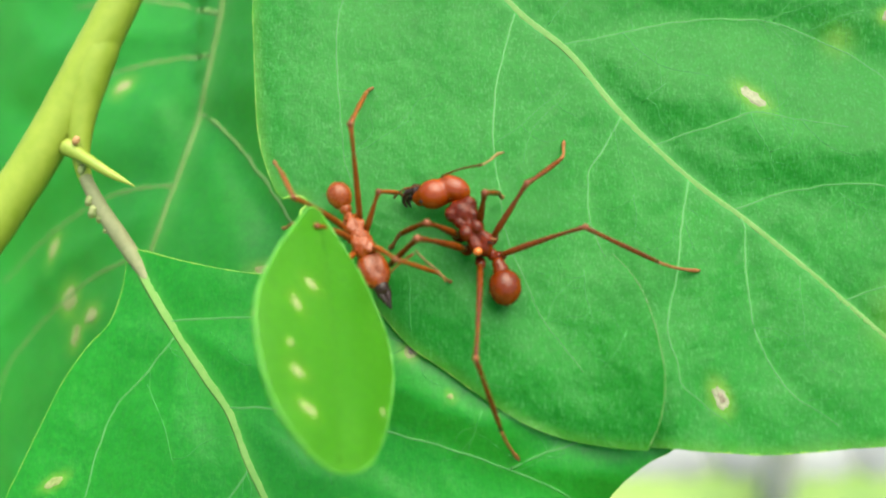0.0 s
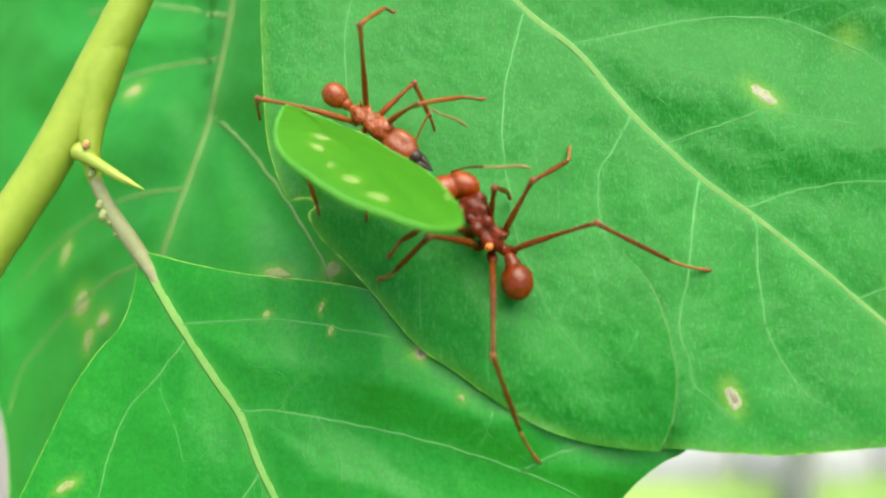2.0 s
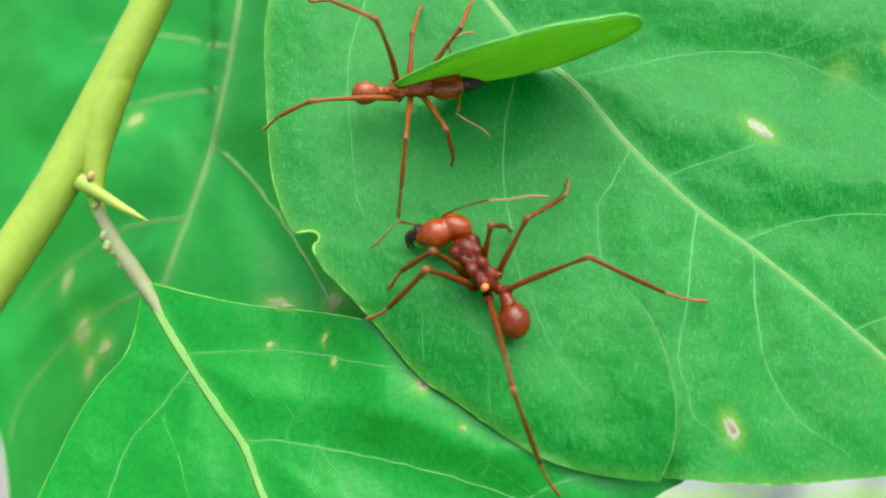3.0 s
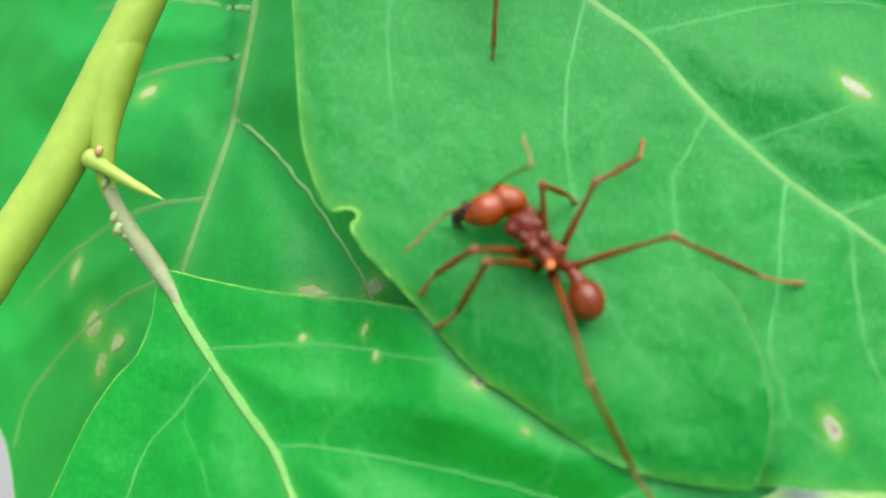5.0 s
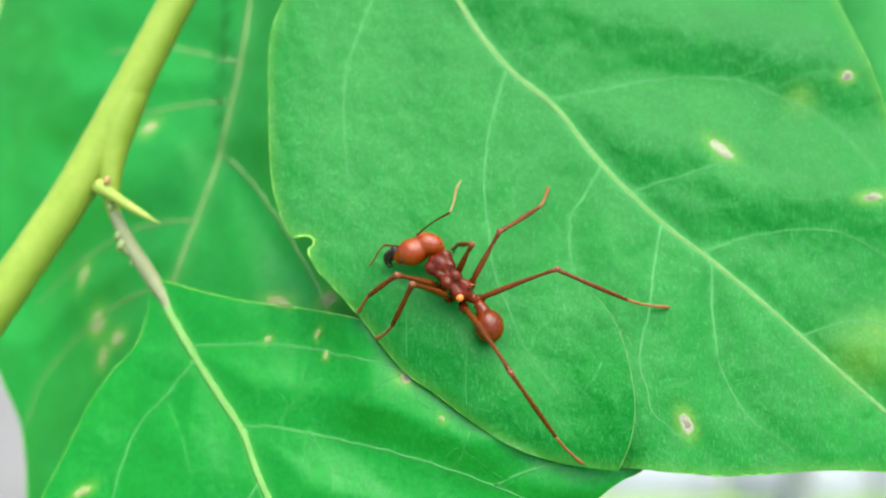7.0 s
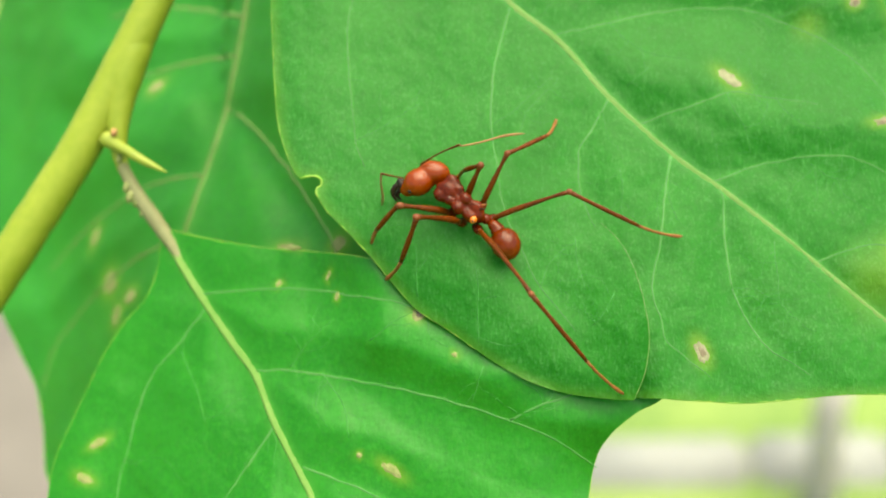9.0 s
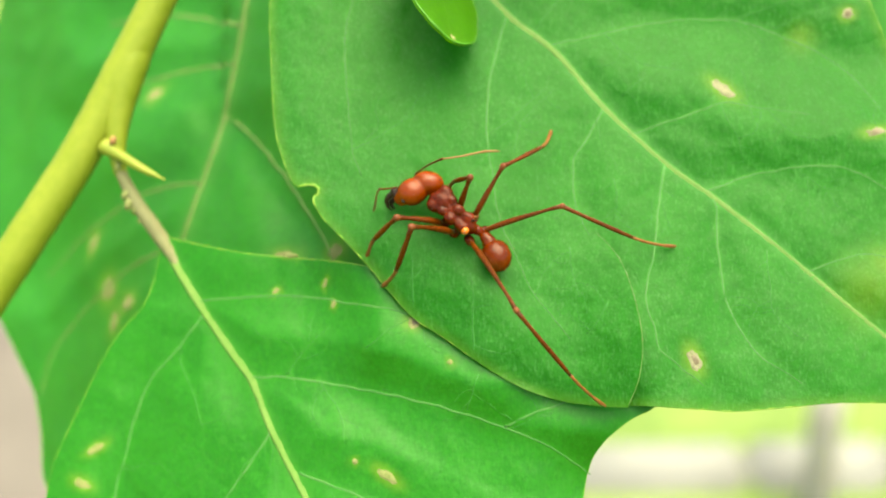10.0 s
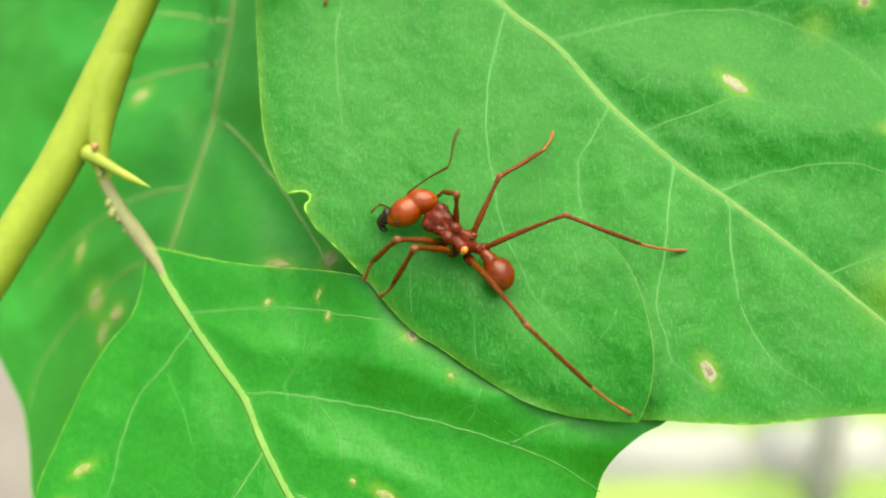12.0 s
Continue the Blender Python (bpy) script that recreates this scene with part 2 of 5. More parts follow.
def blob(lumps, levels=4, rough=0.0, power=7):
    """One closed skin round several egg shapes: (centre, axis, length, girth)."""
    bm = bmesh.new()
    bmesh.ops.create_icosphere(bm, subdivisions=levels, radius=1.0)
    mid = sum((Vector(c) for c, *_ in lumps), Vector()) / len(lumps)
    made = []
    for c, axis, long, girth in lumps:
        z = Vector(axis).normalized()
        q = z.to_track_quat("X", "Z").to_matrix()
        made.append((Vector(c), q, Vector((1 / long, 1 / girth, 1 / girth))))
    for v in bm.verts:
        u = v.co.normalized()
        total = 1e-9
        for c, q, s in made:
            o = q.transposed() @ (mid - c)
            d = q.transposed() @ u
            o = Vector((o.x * s.x, o.y * s.y, o.z * s.z))
            d = Vector((d.x * s.x, d.y * s.y, d.z * s.z))
            a, b, k = d.dot(d), o.dot(d), o.dot(o) - 1
            disc = b * b - a * k
            if disc > 0:
                t = (-b + math.sqrt(disc)) / a
                if t > 0:
                    total += t ** power
        r = total ** (1 / power)
        if rough:
            r *= 1 + rough * noise.noise(u * 4.0)
        v.co = (mid + u * r) * MM
    return bm


def seg_distance(px, pz, line):
    """The least distance of each point from a broken line."""
    best = np.full(px.shape, 1e9)
    for (ax, az), (bx, bz) in zip(line[:-1], line[1:]):
        dx, dz = bx - ax, bz - az
        s = np.clip(((px - ax) * dx + (pz - az) * dz) / (dx * dx + dz * dz + 1e-12), 0, 1)
        best = np.minimum(best, np.hypot(px - ax - s * dx, pz - az - s * dz))
    return best


def inside(px, pz, ring):
    odd = np.zeros(px.shape, bool)
    for (ax, az), (bx, bz) in zip(ring, np.roll(ring, -1, axis=0)):
        cross = (az > pz) != (bz > pz)
        odd ^= cross & (px < (bx - ax) * (pz - az) / (bz - az + 1e-12) + ax)
    return odd


def wavy(line):
    """A vein's slight wandering."""
    return np.array([(x + 0.10 * noise.noise(Vector((x * 0.9, z * 0.9, 5.5))) + 0.03 * noise.noise(Vector((x * 3, z * 3, 2.5))),
                      z + 0.10 * noise.noise(Vector((x * 0.9, z * 0.9, 9.5)))) for x, z in line])


def leaf(name, place, label, material, outline, depth, midrib, rib_width, veins, fine=(), scars=(), step=0.34, thick=0.24,
         quilt=0.26, dome=1.5, curl=0.6, pucker=0.12, group="leaves of the twig", vein_width=0.09, edge=0.07, crisp=1.0, rim_material=None, blotches=(), rib_material=None, vein_material=None, scar_material=None, cut=None, lobe=None, cores=0, pale_rim=0.0, net=0, rim_keep=None, seed=1):
    """A leaf: blade with thickness and relief, midrib, side veins, rim and dry scars, each a part of it."""
    owner = thing(name, place, label, "leaf", group)
    ring = spline(outline, step, closed=True)
    lines = [spline(midrib, 0.5)] + [wavy(spline(v, 0.3)) for v in veins]
    fines = [wavy(spline(v, 0.3)) for v in fine]

    slit = None if cut is None else spline(cut, step)

    def lobe_side(x, z):
        """Which points lie on the loose side of the cut."""
        return (z < slit[0, 1] - 1e-6) & (x < np.interp(-z, -slit[:, 1], slit[:, 0]))

    def surface(x, z, loose=None):
        x, z = np.atleast_1d(np.asarray(x, float)), np.atleast_1d(np.asarray(z, float))
        near = np.min([seg_distance(x, z, ln) for ln in lines], axis=0)
        rim = seg_distance(x, z, np.vstack([ring, ring[:1]]))
        bumps = np.array([noise.noise(Vector((a * 0.42, b * 0.42, 3.1))) + 0.45 * noise.noise(Vector((a * 1.15, b * 1.15, 7.7))) + 0.22 * noise.noise(Vector((a * 2.3, b * 2.3, 1.7)))
                          for a, b in zip(x, z)])
        y = np.array([depth(a, b) for a, b in zip(x, z)])
        if slit is not None:
            y = y - lobe(x, z) * (lobe_side(x, z) if loose is None else loose)
        return y - quilt * (1 - np.exp(-(near / dome) ** 2)) - pucker * bumps + curl * np.clip(1 - rim / 3.2, 0, 1) ** 2, near, rim

    gx, gz = np.meshgrid(np.arange(ring[:, 0].min(), ring[:, 0].max(), step), np.arange(ring[:, 1].min(), ring[:, 1].max(), step))
    gx, gz = gx.ravel(), gz.ravel()
    gx = gx + (np.random.rand(gx.size) - 0.5) * step * 0.5
    gz = gz + (np.random.rand(gz.size) - 0.5) * step * 0.5
    keep = inside(gx, gz, ring)
    gx, gz = gx[keep], gz[keep]
    keep = seg_distance(gx, gz, np.vstack([ring, ring[:1]])) > step * 0.5
    if slit is not None:
        keep &= seg_distance(gx, gz, slit) > step * 0.45
    flat = [Vector(p) for p in ring] + [Vector((a, b)) for a, b in zip(gx[keep], gz[keep])]
    m = len(ring)
    edges = [(i, (i + 1) % m) for i in range(m)]
    if slit is not None:
        edges += [(len(flat) + i, len(flat) + i + 1) for i in range(len(slit) - 1)]
        flat += [Vector(p) for p in slit]
    co, _, tri, *_ = geometry.delaunay_2d_cdt(flat, edges, [], 1, 1e-5)
    x, z = np.array([c.x for c in co]), np.array([c.y for c in co])
    loose = None
    if slit is not None:
        # along the cut the blade has two lips
        on = np.flatnonzero((seg_distance(x, z, slit) < 2e-3) & (np.hypot(x - slit[0, 0], z - slit[0, 1]) > 2e-3))
        twin = {int(a): len(x) + k for k, a in enumerate(on)}
        loose = np.r_[lobe_side(x, z), np.ones(len(on), bool)]
        loose[on] = False
        tri = [[twin.get(i, i) for i in f] if lobe_side(x[list(f)].mean(), z[list(f)].mean()) else f for f in tri]
        x, z = np.r_[x, x[on]], np.r_[z, z[on]]
    y, near, rim = surface(x, z, loose)
    bm = bmesh.new()
    rib_layer = bm.verts.layers.float.new("rib")
    halo_layer = bm.verts.layers.float.new("halo")
    mid_near = seg_distance(x, z, lines[0])
    rib = np.clip(0.6 * np.exp(-(mid_near / (rib_width * 1.5)) ** 2) + 0.14 * np.exp(-(near / (vein_width * 2.5)) ** 2), 0, 0.85) * crisp
    for ln in fines:
        rib = np.maximum(rib, 0.16 * crisp * np.exp(-(seg_distance(x, z, ln) / 0.2) ** 2))
    halo = np.zeros(len(x))
    for sx, sz, a, b, turn in scars:
        c, s = math.cos(radians(turn)), math.sin(radians(turn))
        u, w = ((x - sx) * c + (z - sz) * s) / a, (-(x - sx) * s + (z - sz) * c) / b
        halo = np.maximum(halo, 0.5 * np.exp(-(np.hypot(u, w) / 1.35) ** 3))
    halo = np.maximum(halo, pale_rim * np.exp(-(rim / 0.4) ** 2))
    for sx, sz, r in blotches:
        halo = np.maximum(halo, 0.3 * np.exp(-(np.hypot(x - sx, z - sz) / r) ** 2))
    top = [bm.verts.new((a * MM, b * MM, c * MM)) for a, b, c in zip(x, y, z)]
    low = [bm.verts.new((a * MM, (b + thick) * MM, c * MM)) for a, b, c in zip(x, y, z)]
    for i, v in enumerate(top):
        v[rib_layer], v[halo_layer] = rib[i], halo[i]
    for i, v in enumerate(low):
        v[rib_layer], v[halo_layer] = rib[i], halo[i]
    count = {}
    for f in tri:
        a, b, c = f
        area = (x[b] - x[a]) * (z[c] - z[a]) - (x[c] - x[a]) * (z[b] - z[a])
        if area < 0:
            b, c = c, b
        bm.faces.new((top[a], top[b], top[c]))
        bm.faces.new((low[a], low[c], low[b]))
        for e in ((a, b), (b, c), (c, a)):
            count[e] = 1
    wall = {}
    for a, b in list(count):
        if (b, a) not in count:
            for v in (a, b):
                if v not in wall:
                    wall[v] = (bm.verts.new(top[v].co), bm.verts.new(low[v].co))
            bm.faces.new((wall[a][0], wall[a][1], wall[b][1], wall[b][0]))
    bmesh.ops.delete(bm, geom=[v for v in bm.verts if not v.link_faces], context="VERTS")
    part("blade", bm, material, owner)
    # rim
    ry, _, _ = surface(ring[:, 0], ring[:, 1])
    girth = [edge * (1 if rim_keep is None else rim_keep(a, c)) * (0.72 + 0.4 * noise.noise(Vector((a * 1.7, c * 1.7, seed))) + 0.3 * noise.noise(Vector((a * 5, c * 5, seed)))) for a, c in ring]
    part("margin", tube([(a, b + 0.25 * thick, c) for (a, c), b in zip(ring, ry)], [max(g, 0.012) for g in girth], 8, 1.25, closed=True), rim_material or mat_margin, owner, "pale yellow-green rim")
    # veins
    for k, ln in enumerate(lines):
        vy, _, _ = surface(ln[:, 0], ln[:, 1])
        w = rib_width if k == 0 else vein_width
        taper = [w, w * 0.85, w * 0.65, w * 0.45] if k == 0 else [w, w * 0.85, w * 0.7, w * 0.4]
        part("midrib" if k == 0 else "side_vein", tube([(a, b - (0.03 if k == 0 else 0.012), c) for (a, c), b in zip(ln, vy)], taper, 8, 0.06 if k == 0 else 0.10),
             (rib_material or mat_vein) if k == 0 else (vein_material or mat_fine), owner)
    for ln in fines:
        vy, _, _ = surface(ln[:, 0], ln[:, 1])
        part("fine_vein", tube([(a, b - 0.012, c) for (a, c), b in zip(ln, vy)], [vein_width * 0.45, vein_width * 0.25], 6, 0.12), mat_finest, owner)
    # a net of the finest veins, branching off the side veins
    if net:
        rng = random.Random(seed)
        bm = bmesh.new()
        for _ in range(net):
            ln = rng.choice(lines[1:] + fines)
            k = rng.randrange(1, len(ln) - 1)
            at, ahead = ln[k], ln[k + 1] - ln[k - 1]
            turn = math.atan2(ahead[1], ahead[0]) + rng.choice((1, -1)) * rng.uniform(0.7, 1.4)
            path = [at]
            for _ in range(rng.randint(2, 6)):
                turn += rng.uniform(-0.7, 0.7)
                at = at + rng.uniform(0.45, 1.1) * np.array((math.cos(turn), math.sin(turn)))
                path.append(at)
            path = spline(path, 0.14)
            if inside(path[:, 0], path[:, 1], ring).all() and (slit is None or seg_distance(path[:, 0], path[:, 1], slit).min() > 0.2):
                py, _, _ = surface(path[:, 0], path[:, 1])
                w = rng.uniform(0.18, 0.36) * vein_width
                tube([(a, b - 0.006, c) for (a, c), b in zip(path, py)], [w, w * 0.8, w * 0.3], 5, 0.12, into=bm)
        bmesh.ops.recalc_face_normals(bm, faces=bm.faces)
        part("vein_net", bm, mat_finest, owner)["kind"] = "stuff"
    # the lip of an ant's cut, a thin raw edge
    if slit is not None:
        ln = spline(cut, 0.10)
        ln = ln[inside(ln[:, 0], ln[:, 1], ring)]
        vy, _, _ = surface(ln[:, 0], ln[:, 1], np.ones(len(ln), bool))
        girth = [0.02 + 0.03 * max(0.0, noise.noise(Vector((0, c * 2.3, 1))) + 0.4 * noise.noise(Vector((0, c * 7.1, 4)))) for _, c in ln]
        part("cut_edge", tube([(a, b + 0.01, c) for (a, c), b in zip(ln, vy)], girth, 6), mat_vein, owner, "thin raw bitten edge")
    # dry scars, irregular flakes a little proud of the blade
    flakes = [(q, scar_material or mat_scar, "scar", "dry pale tan scar", 0.0) for q in scars]
    flakes += [((sx + 0.05, sz, a * 0.55, b * 0.55, turn), mat_core, "scar_core", "dark dry middle of a scar", 0.03) for sx, sz, a, b, turn in scars[len(scars) - cores:]]
    for (sx, sz, a, b, turn), skin, title, words, lift in flakes:
        bm = bmesh.new()
        c, s = math.cos(radians(turn)), math.sin(radians(turn))
        rings = []
        for f in (1.0, 0.7, 0.35):
            pts = []
            for k in range(22):
                ang = 2 * math.pi * k / 22
                wob = f * (0.78 + 0.34 * noise.noise(Vector((math.cos(ang) * 1.9 + sx, math.sin(ang) * 1.9 + sz, 1.3))))
                u, w = a * wob * math.cos(ang), b * wob * math.sin(ang)
                pts.append((sx + u * c - w * s, sz + u * s + w * c))
            yy, _, _ = surface([p[0] for p in pts], [p[1] for p in pts])
            rings.append([bm.verts.new((p[0] * MM, (q - lift - (0.008 if f == 1.0 else 0.045) + 0.04 * noise.noise(Vector((p[0] * 5, p[1] * 5, 0)))) * MM, p[1] * MM))
                          for p, q in zip(pts, yy)])
        for o, i in ((rings[0], rings[1]), (rings[1], rings[2])):
            for k in range(22):
                bm.faces.new((o[k], o[(k + 1) % 22], i[(k + 1) % 22], i[k]))
        bm.faces.new(rings[2])
        part(title, bm, skin, owner, words)
    return owner


# ---- ground far below, out of focus ----
def ground():
    bm = bmesh.new()
    n = 40
    grid = [[bm.verts.new((1500 * (i / n - 0.5) ** 3 * 4, 1500 * (j / n - 0.5) ** 3 * 4, 0)) for j in range(n + 1)] for i in range(n + 1)]
    for i in range(n):
        for j in range(n):
            bm.faces.new((grid[i][j], grid[i + 1][j], grid[i + 1][j + 1], grid[i][j + 1]))
    tagged(part("ground", bm, mat_grass, None), "grassy garden ground, sunlit and out of focus", "ground", kind="structure")


def box(lo, hi, bevel):
    bm = bmesh.new()
    bmesh.ops.create_cube(bm, size=1.0)
    for v in bm.verts:
        v.co = [(a + b) / 2 + c * (b - a) for a, b, c in zip(lo, hi, v.co)]
    bmesh.ops.bevel(bm, geom=bm.edges[:], offset=bevel, segments=2, affect="EDGES")
    return bm


def garden():
    bm = bmesh.new()
    c = bm.verts.new((-0.75, 1.3, 0.012))
    ring = [bm.verts.new((-0.75 + 0.42 * math.cos(a) * (1 + 0.15 * math.sin(3 * a)), 1.3 + 0.75 * math.sin(a), 0.004)) for a in
            (2 * math.pi * k / 32 for k in range(32))]
    for k in range(32):
        bm.faces.new((c, ring[k], ring[(k + 1) % 32]))
    tagged(part("bare_soil", bm, mat_soil, None), "patch of bare pinkish dry soil in the grass", "soil", kind="structure")
    kerb = thing("kerb", pose(0, 0, 0), "pale whitish stone kerb lying in the grass", "kerb")
    for k, (a, b) in enumerate(((0.10, 0.30), (0.305, 0.46), (0.465, 0.75))):
        part("stone", box((a, 0.985, -0.05), (b, 1.055, 0.02 + 0.003 * k), 0.01), mat_stone, kerb)
    post = thing("post", pose(0.362, 0.955, 0), "thin grey weathered wooden garden stake", "stake")
    part("stake", tube([(0, 0, -40), (2, 0, 50), (-3, 4, 130), (0, 2, 190)], [20, 19, 18, 15], 12), mat_post, post)


ground()
garden()


# ---- twig with its thorn ----
def twig():
    axis = spline([(-37.46, 77.00, -12.54), (-32.92, 77.00, -5.82), (-28.90, 77.00, 0.16), (-24.80, 77.00, 6.43), (-21.38, 77.00, 12.87), (-18.32, 77.00, 18.96), (-14.75, 77.00, 25.77), (-10.55, 77.00, 33.31)], 0.6)
    owner = thing("twig", SPRIG, "smooth yellow-green citrus twig with a thorn", "twig")
    wob = [(x + 0.05 * noise.noise(Vector((x, z, 0))), y, z + 0.05 * noise.noise(Vector((z, x, 4)))) for x, y, z in axis]
    part("stem", tube(wob, [1.45, 1.42, 1.38, 1.34, 1.18, 1.07, 1.03], 20), mat_bark, owner)
    part("leaf_base", tube(spline([(-20.70, 77.0, 14.2), (-21.95, 76.9, 10.8), (-22.45, 76.8, 8.4), (-22.50, 76.7, 6.4), (-22.30, 76.6, 5.0), (-22.05, 76.5, 4.2)], 0.3), [1.0, 1.24, 1.22, 0.95, 0.62, 0.40], 20), mat_bark, owner, "swollen yellow-green leaf base")
    thorn = spline([(-23.21, 76.40, 6.34), (-21.61, 75.50, 5.41), (-20.15, 75.00, 4.57), (-18.57, 74.50, 3.78)], 0.2)
    part("thorn", tube(thorn, [0.60, 0.38, 0.33, 0.24, 0.03], 14), mat_thorn, owner, "sharp pale yellow thorn")
    part("bud", blob([(Vector((-22.42, 75.60, 6.63)), (0.3, 0, 1), 0.30, 0.22)], 3, 0.3), mat_bud, owner, "small reddish bud")


twig()

# ---- leaves ----
MAIN_C, LOW_C, BACK_C = (68.4147, 0.0715, 0.3160), (71.1175, 0.0257, 0.2043, 0.0154), (68.7000, -0.8000, 0.2800)
FOLD_AT, FOLD_ACROSS = (4.133, 14.171), (0.6826, 0.7308)
LOBE_EDGE = np.array([(-7.79, 1.17), (-4.57, -2.15), (-1.75, -5.35), (2.46, -8.27), (6.93, -10.34), (10.79, -10.76)])
CUT_LINE = np.array([(9.45, -0.25), (10.31, -1.20), (10.98, -2.45), (11.45, -4.10), (11.72, -6.00), (11.72, -7.50), (11.42, -9.08), (10.95, -10.30), (10.40, -11.60)])


def main_depth(x, z):
    """The upper leaf: tilted, folded up a little beyond its midrib, its cut lobe sagging towards the leaf beneath."""
    y = MAIN_C[0] + MAIN_C[1] * x + MAIN_C[2] * z
    s = (x - FOLD_AT[0]) * FOLD_ACROSS[0] + (z - FOLD_AT[1]) * FOLD_ACROSS[1]
    if s > 0:
        y -= 1.0 * (1 - math.exp(-s / 5.0))
        y += 0.36 * min(s / 4, 1) * math.sin(2 * math.pi * (z + 0.2 * x - 8.4) / 9.8 + math.pi)
    else:
        y += 0.22 * min(-s / 4, 1) * math.sin(2 * math.pi * (x - 5.0) / 10.0)
    near = seg_distance(np.array([x]), np.array([z]), LOBE_EDGE)[0]
    y += 0.95 * max(0.0, 1 - near / 4.5) ** 2 * min(max((x + 9) / 5, 0.15), 1.0)
    return y


def lobe_lift(x, z):
    """How far the loose lobe stands proud of the rest along the ant's cut."""
    down = np.clip((CUT_LINE[0, 1] - z) / 6.0, 0, 1)
    return (0.22 + 1.1 * down) * np.clip((CUT_LINE[0, 1] - z) / 1.5, 0, 1) * np.clip(1 - seg_distance(x, z, CUT_LINE) / 4.5, 0, 1) ** 2


def low_depth(x, z):
    """The leaf beneath: bent along its length, rising to meet the edge of the loose lobe that lies on it."""
    most, bow = (600.0, LOW_C[3]) if x < 0 else (200.0, 0.25 * LOW_C[3])
    y = LOW_C[0] + LOW_C[1] * x + LOW_C[2] * z + bow * most * math.tanh(x * x / most)
    near = seg_distance(np.array([x]), np.array([z]), LOBE_EDGE)[0]
    touch = max(0.0, 1 - near / 6.5) ** 1.5 * min(max((x + 9) / 5, 0.0), 1.0)
    return y + touch * (min(main_depth(x, z) + 0.5, y) - y)


def back_depth(x, z):
    # past its strongest side vein the blade bends over
    over = max(0.0, 0.79 * (x + 16.2) + 0.61 * (z - 9.1)) if x > -17 else 0.0
    y = BACK_C[0] + BACK_C[1] * x + BACK_C[2] * z - 0.9 * math.sin(0.22 * x + 0.1 * z) - 1.6 * (1 - math.exp(-over / 3.0))
    return max(y, MAIN_C[0] + MAIN_C[1] * x + MAIN_C[2] * z + 2.6, low_depth(x, z) + 1.6)


MAIN_VEINS = [
    [(-1.41, 25.74), (-4.28, 19.43), (-5.72, 15.00), (-6.18, 11.84), (-5.85, 8.25), (-5.49, 5.13), (-4.99, 3.43)],
    [(4.23, 13.91), (3.16, 9.91), (2.84, 6.36), (3.17, 2.92), (3.61, 0.56), (4.68, -2.08), (5.61, -4.04), (7.64, -6.65)],
    [(10.28, 7.70), (9.15, 5.61), (8.25, 4.24), (8.29, 1.50), (9.02, -0.52)],
    [(14.05, 3.89), (13.39, 1.07), (12.96, -1.58), (12.27, -4.15), (12.69, -6.07), (12.90, -7.18), (14.09, -8.37), (15.59, -9.64)],
    [(16.91, 1.70), (17.10, 1.08), (17.01, -1.32), (17.30, -4.58), (18.23, -6.82), (19.21, -8.08), (21.40, -9.49)],
    [(6.74, 11.87), (7.30, 11.99), (10.53, 12.75), (14.40, 13.49), (18.92, 13.50), (22.66, 12.17), (25.94, 10.12), (27.86, 7.33)],
    [(11.81, 5.91), (12.40, 6.11), (14.94, 6.87), (17.82, 7.82), (20.67, 7.49), (23.33, 7.03)],
    [(16.42, 2.18), (17.03, 2.37), (19.76, 3.27), (23.09, 3.77), (25.71, 3.38), (28.92, 1.47)],
    [(22.18, -2.98), (22.68, -2.80), (24.14, -2.27), (26.46, -1.88), (29.23, -2.84)],
    [(0.89, 19.82), (4.14, 21.88), (9.60, 23.13), (16.81, 22.26)]]
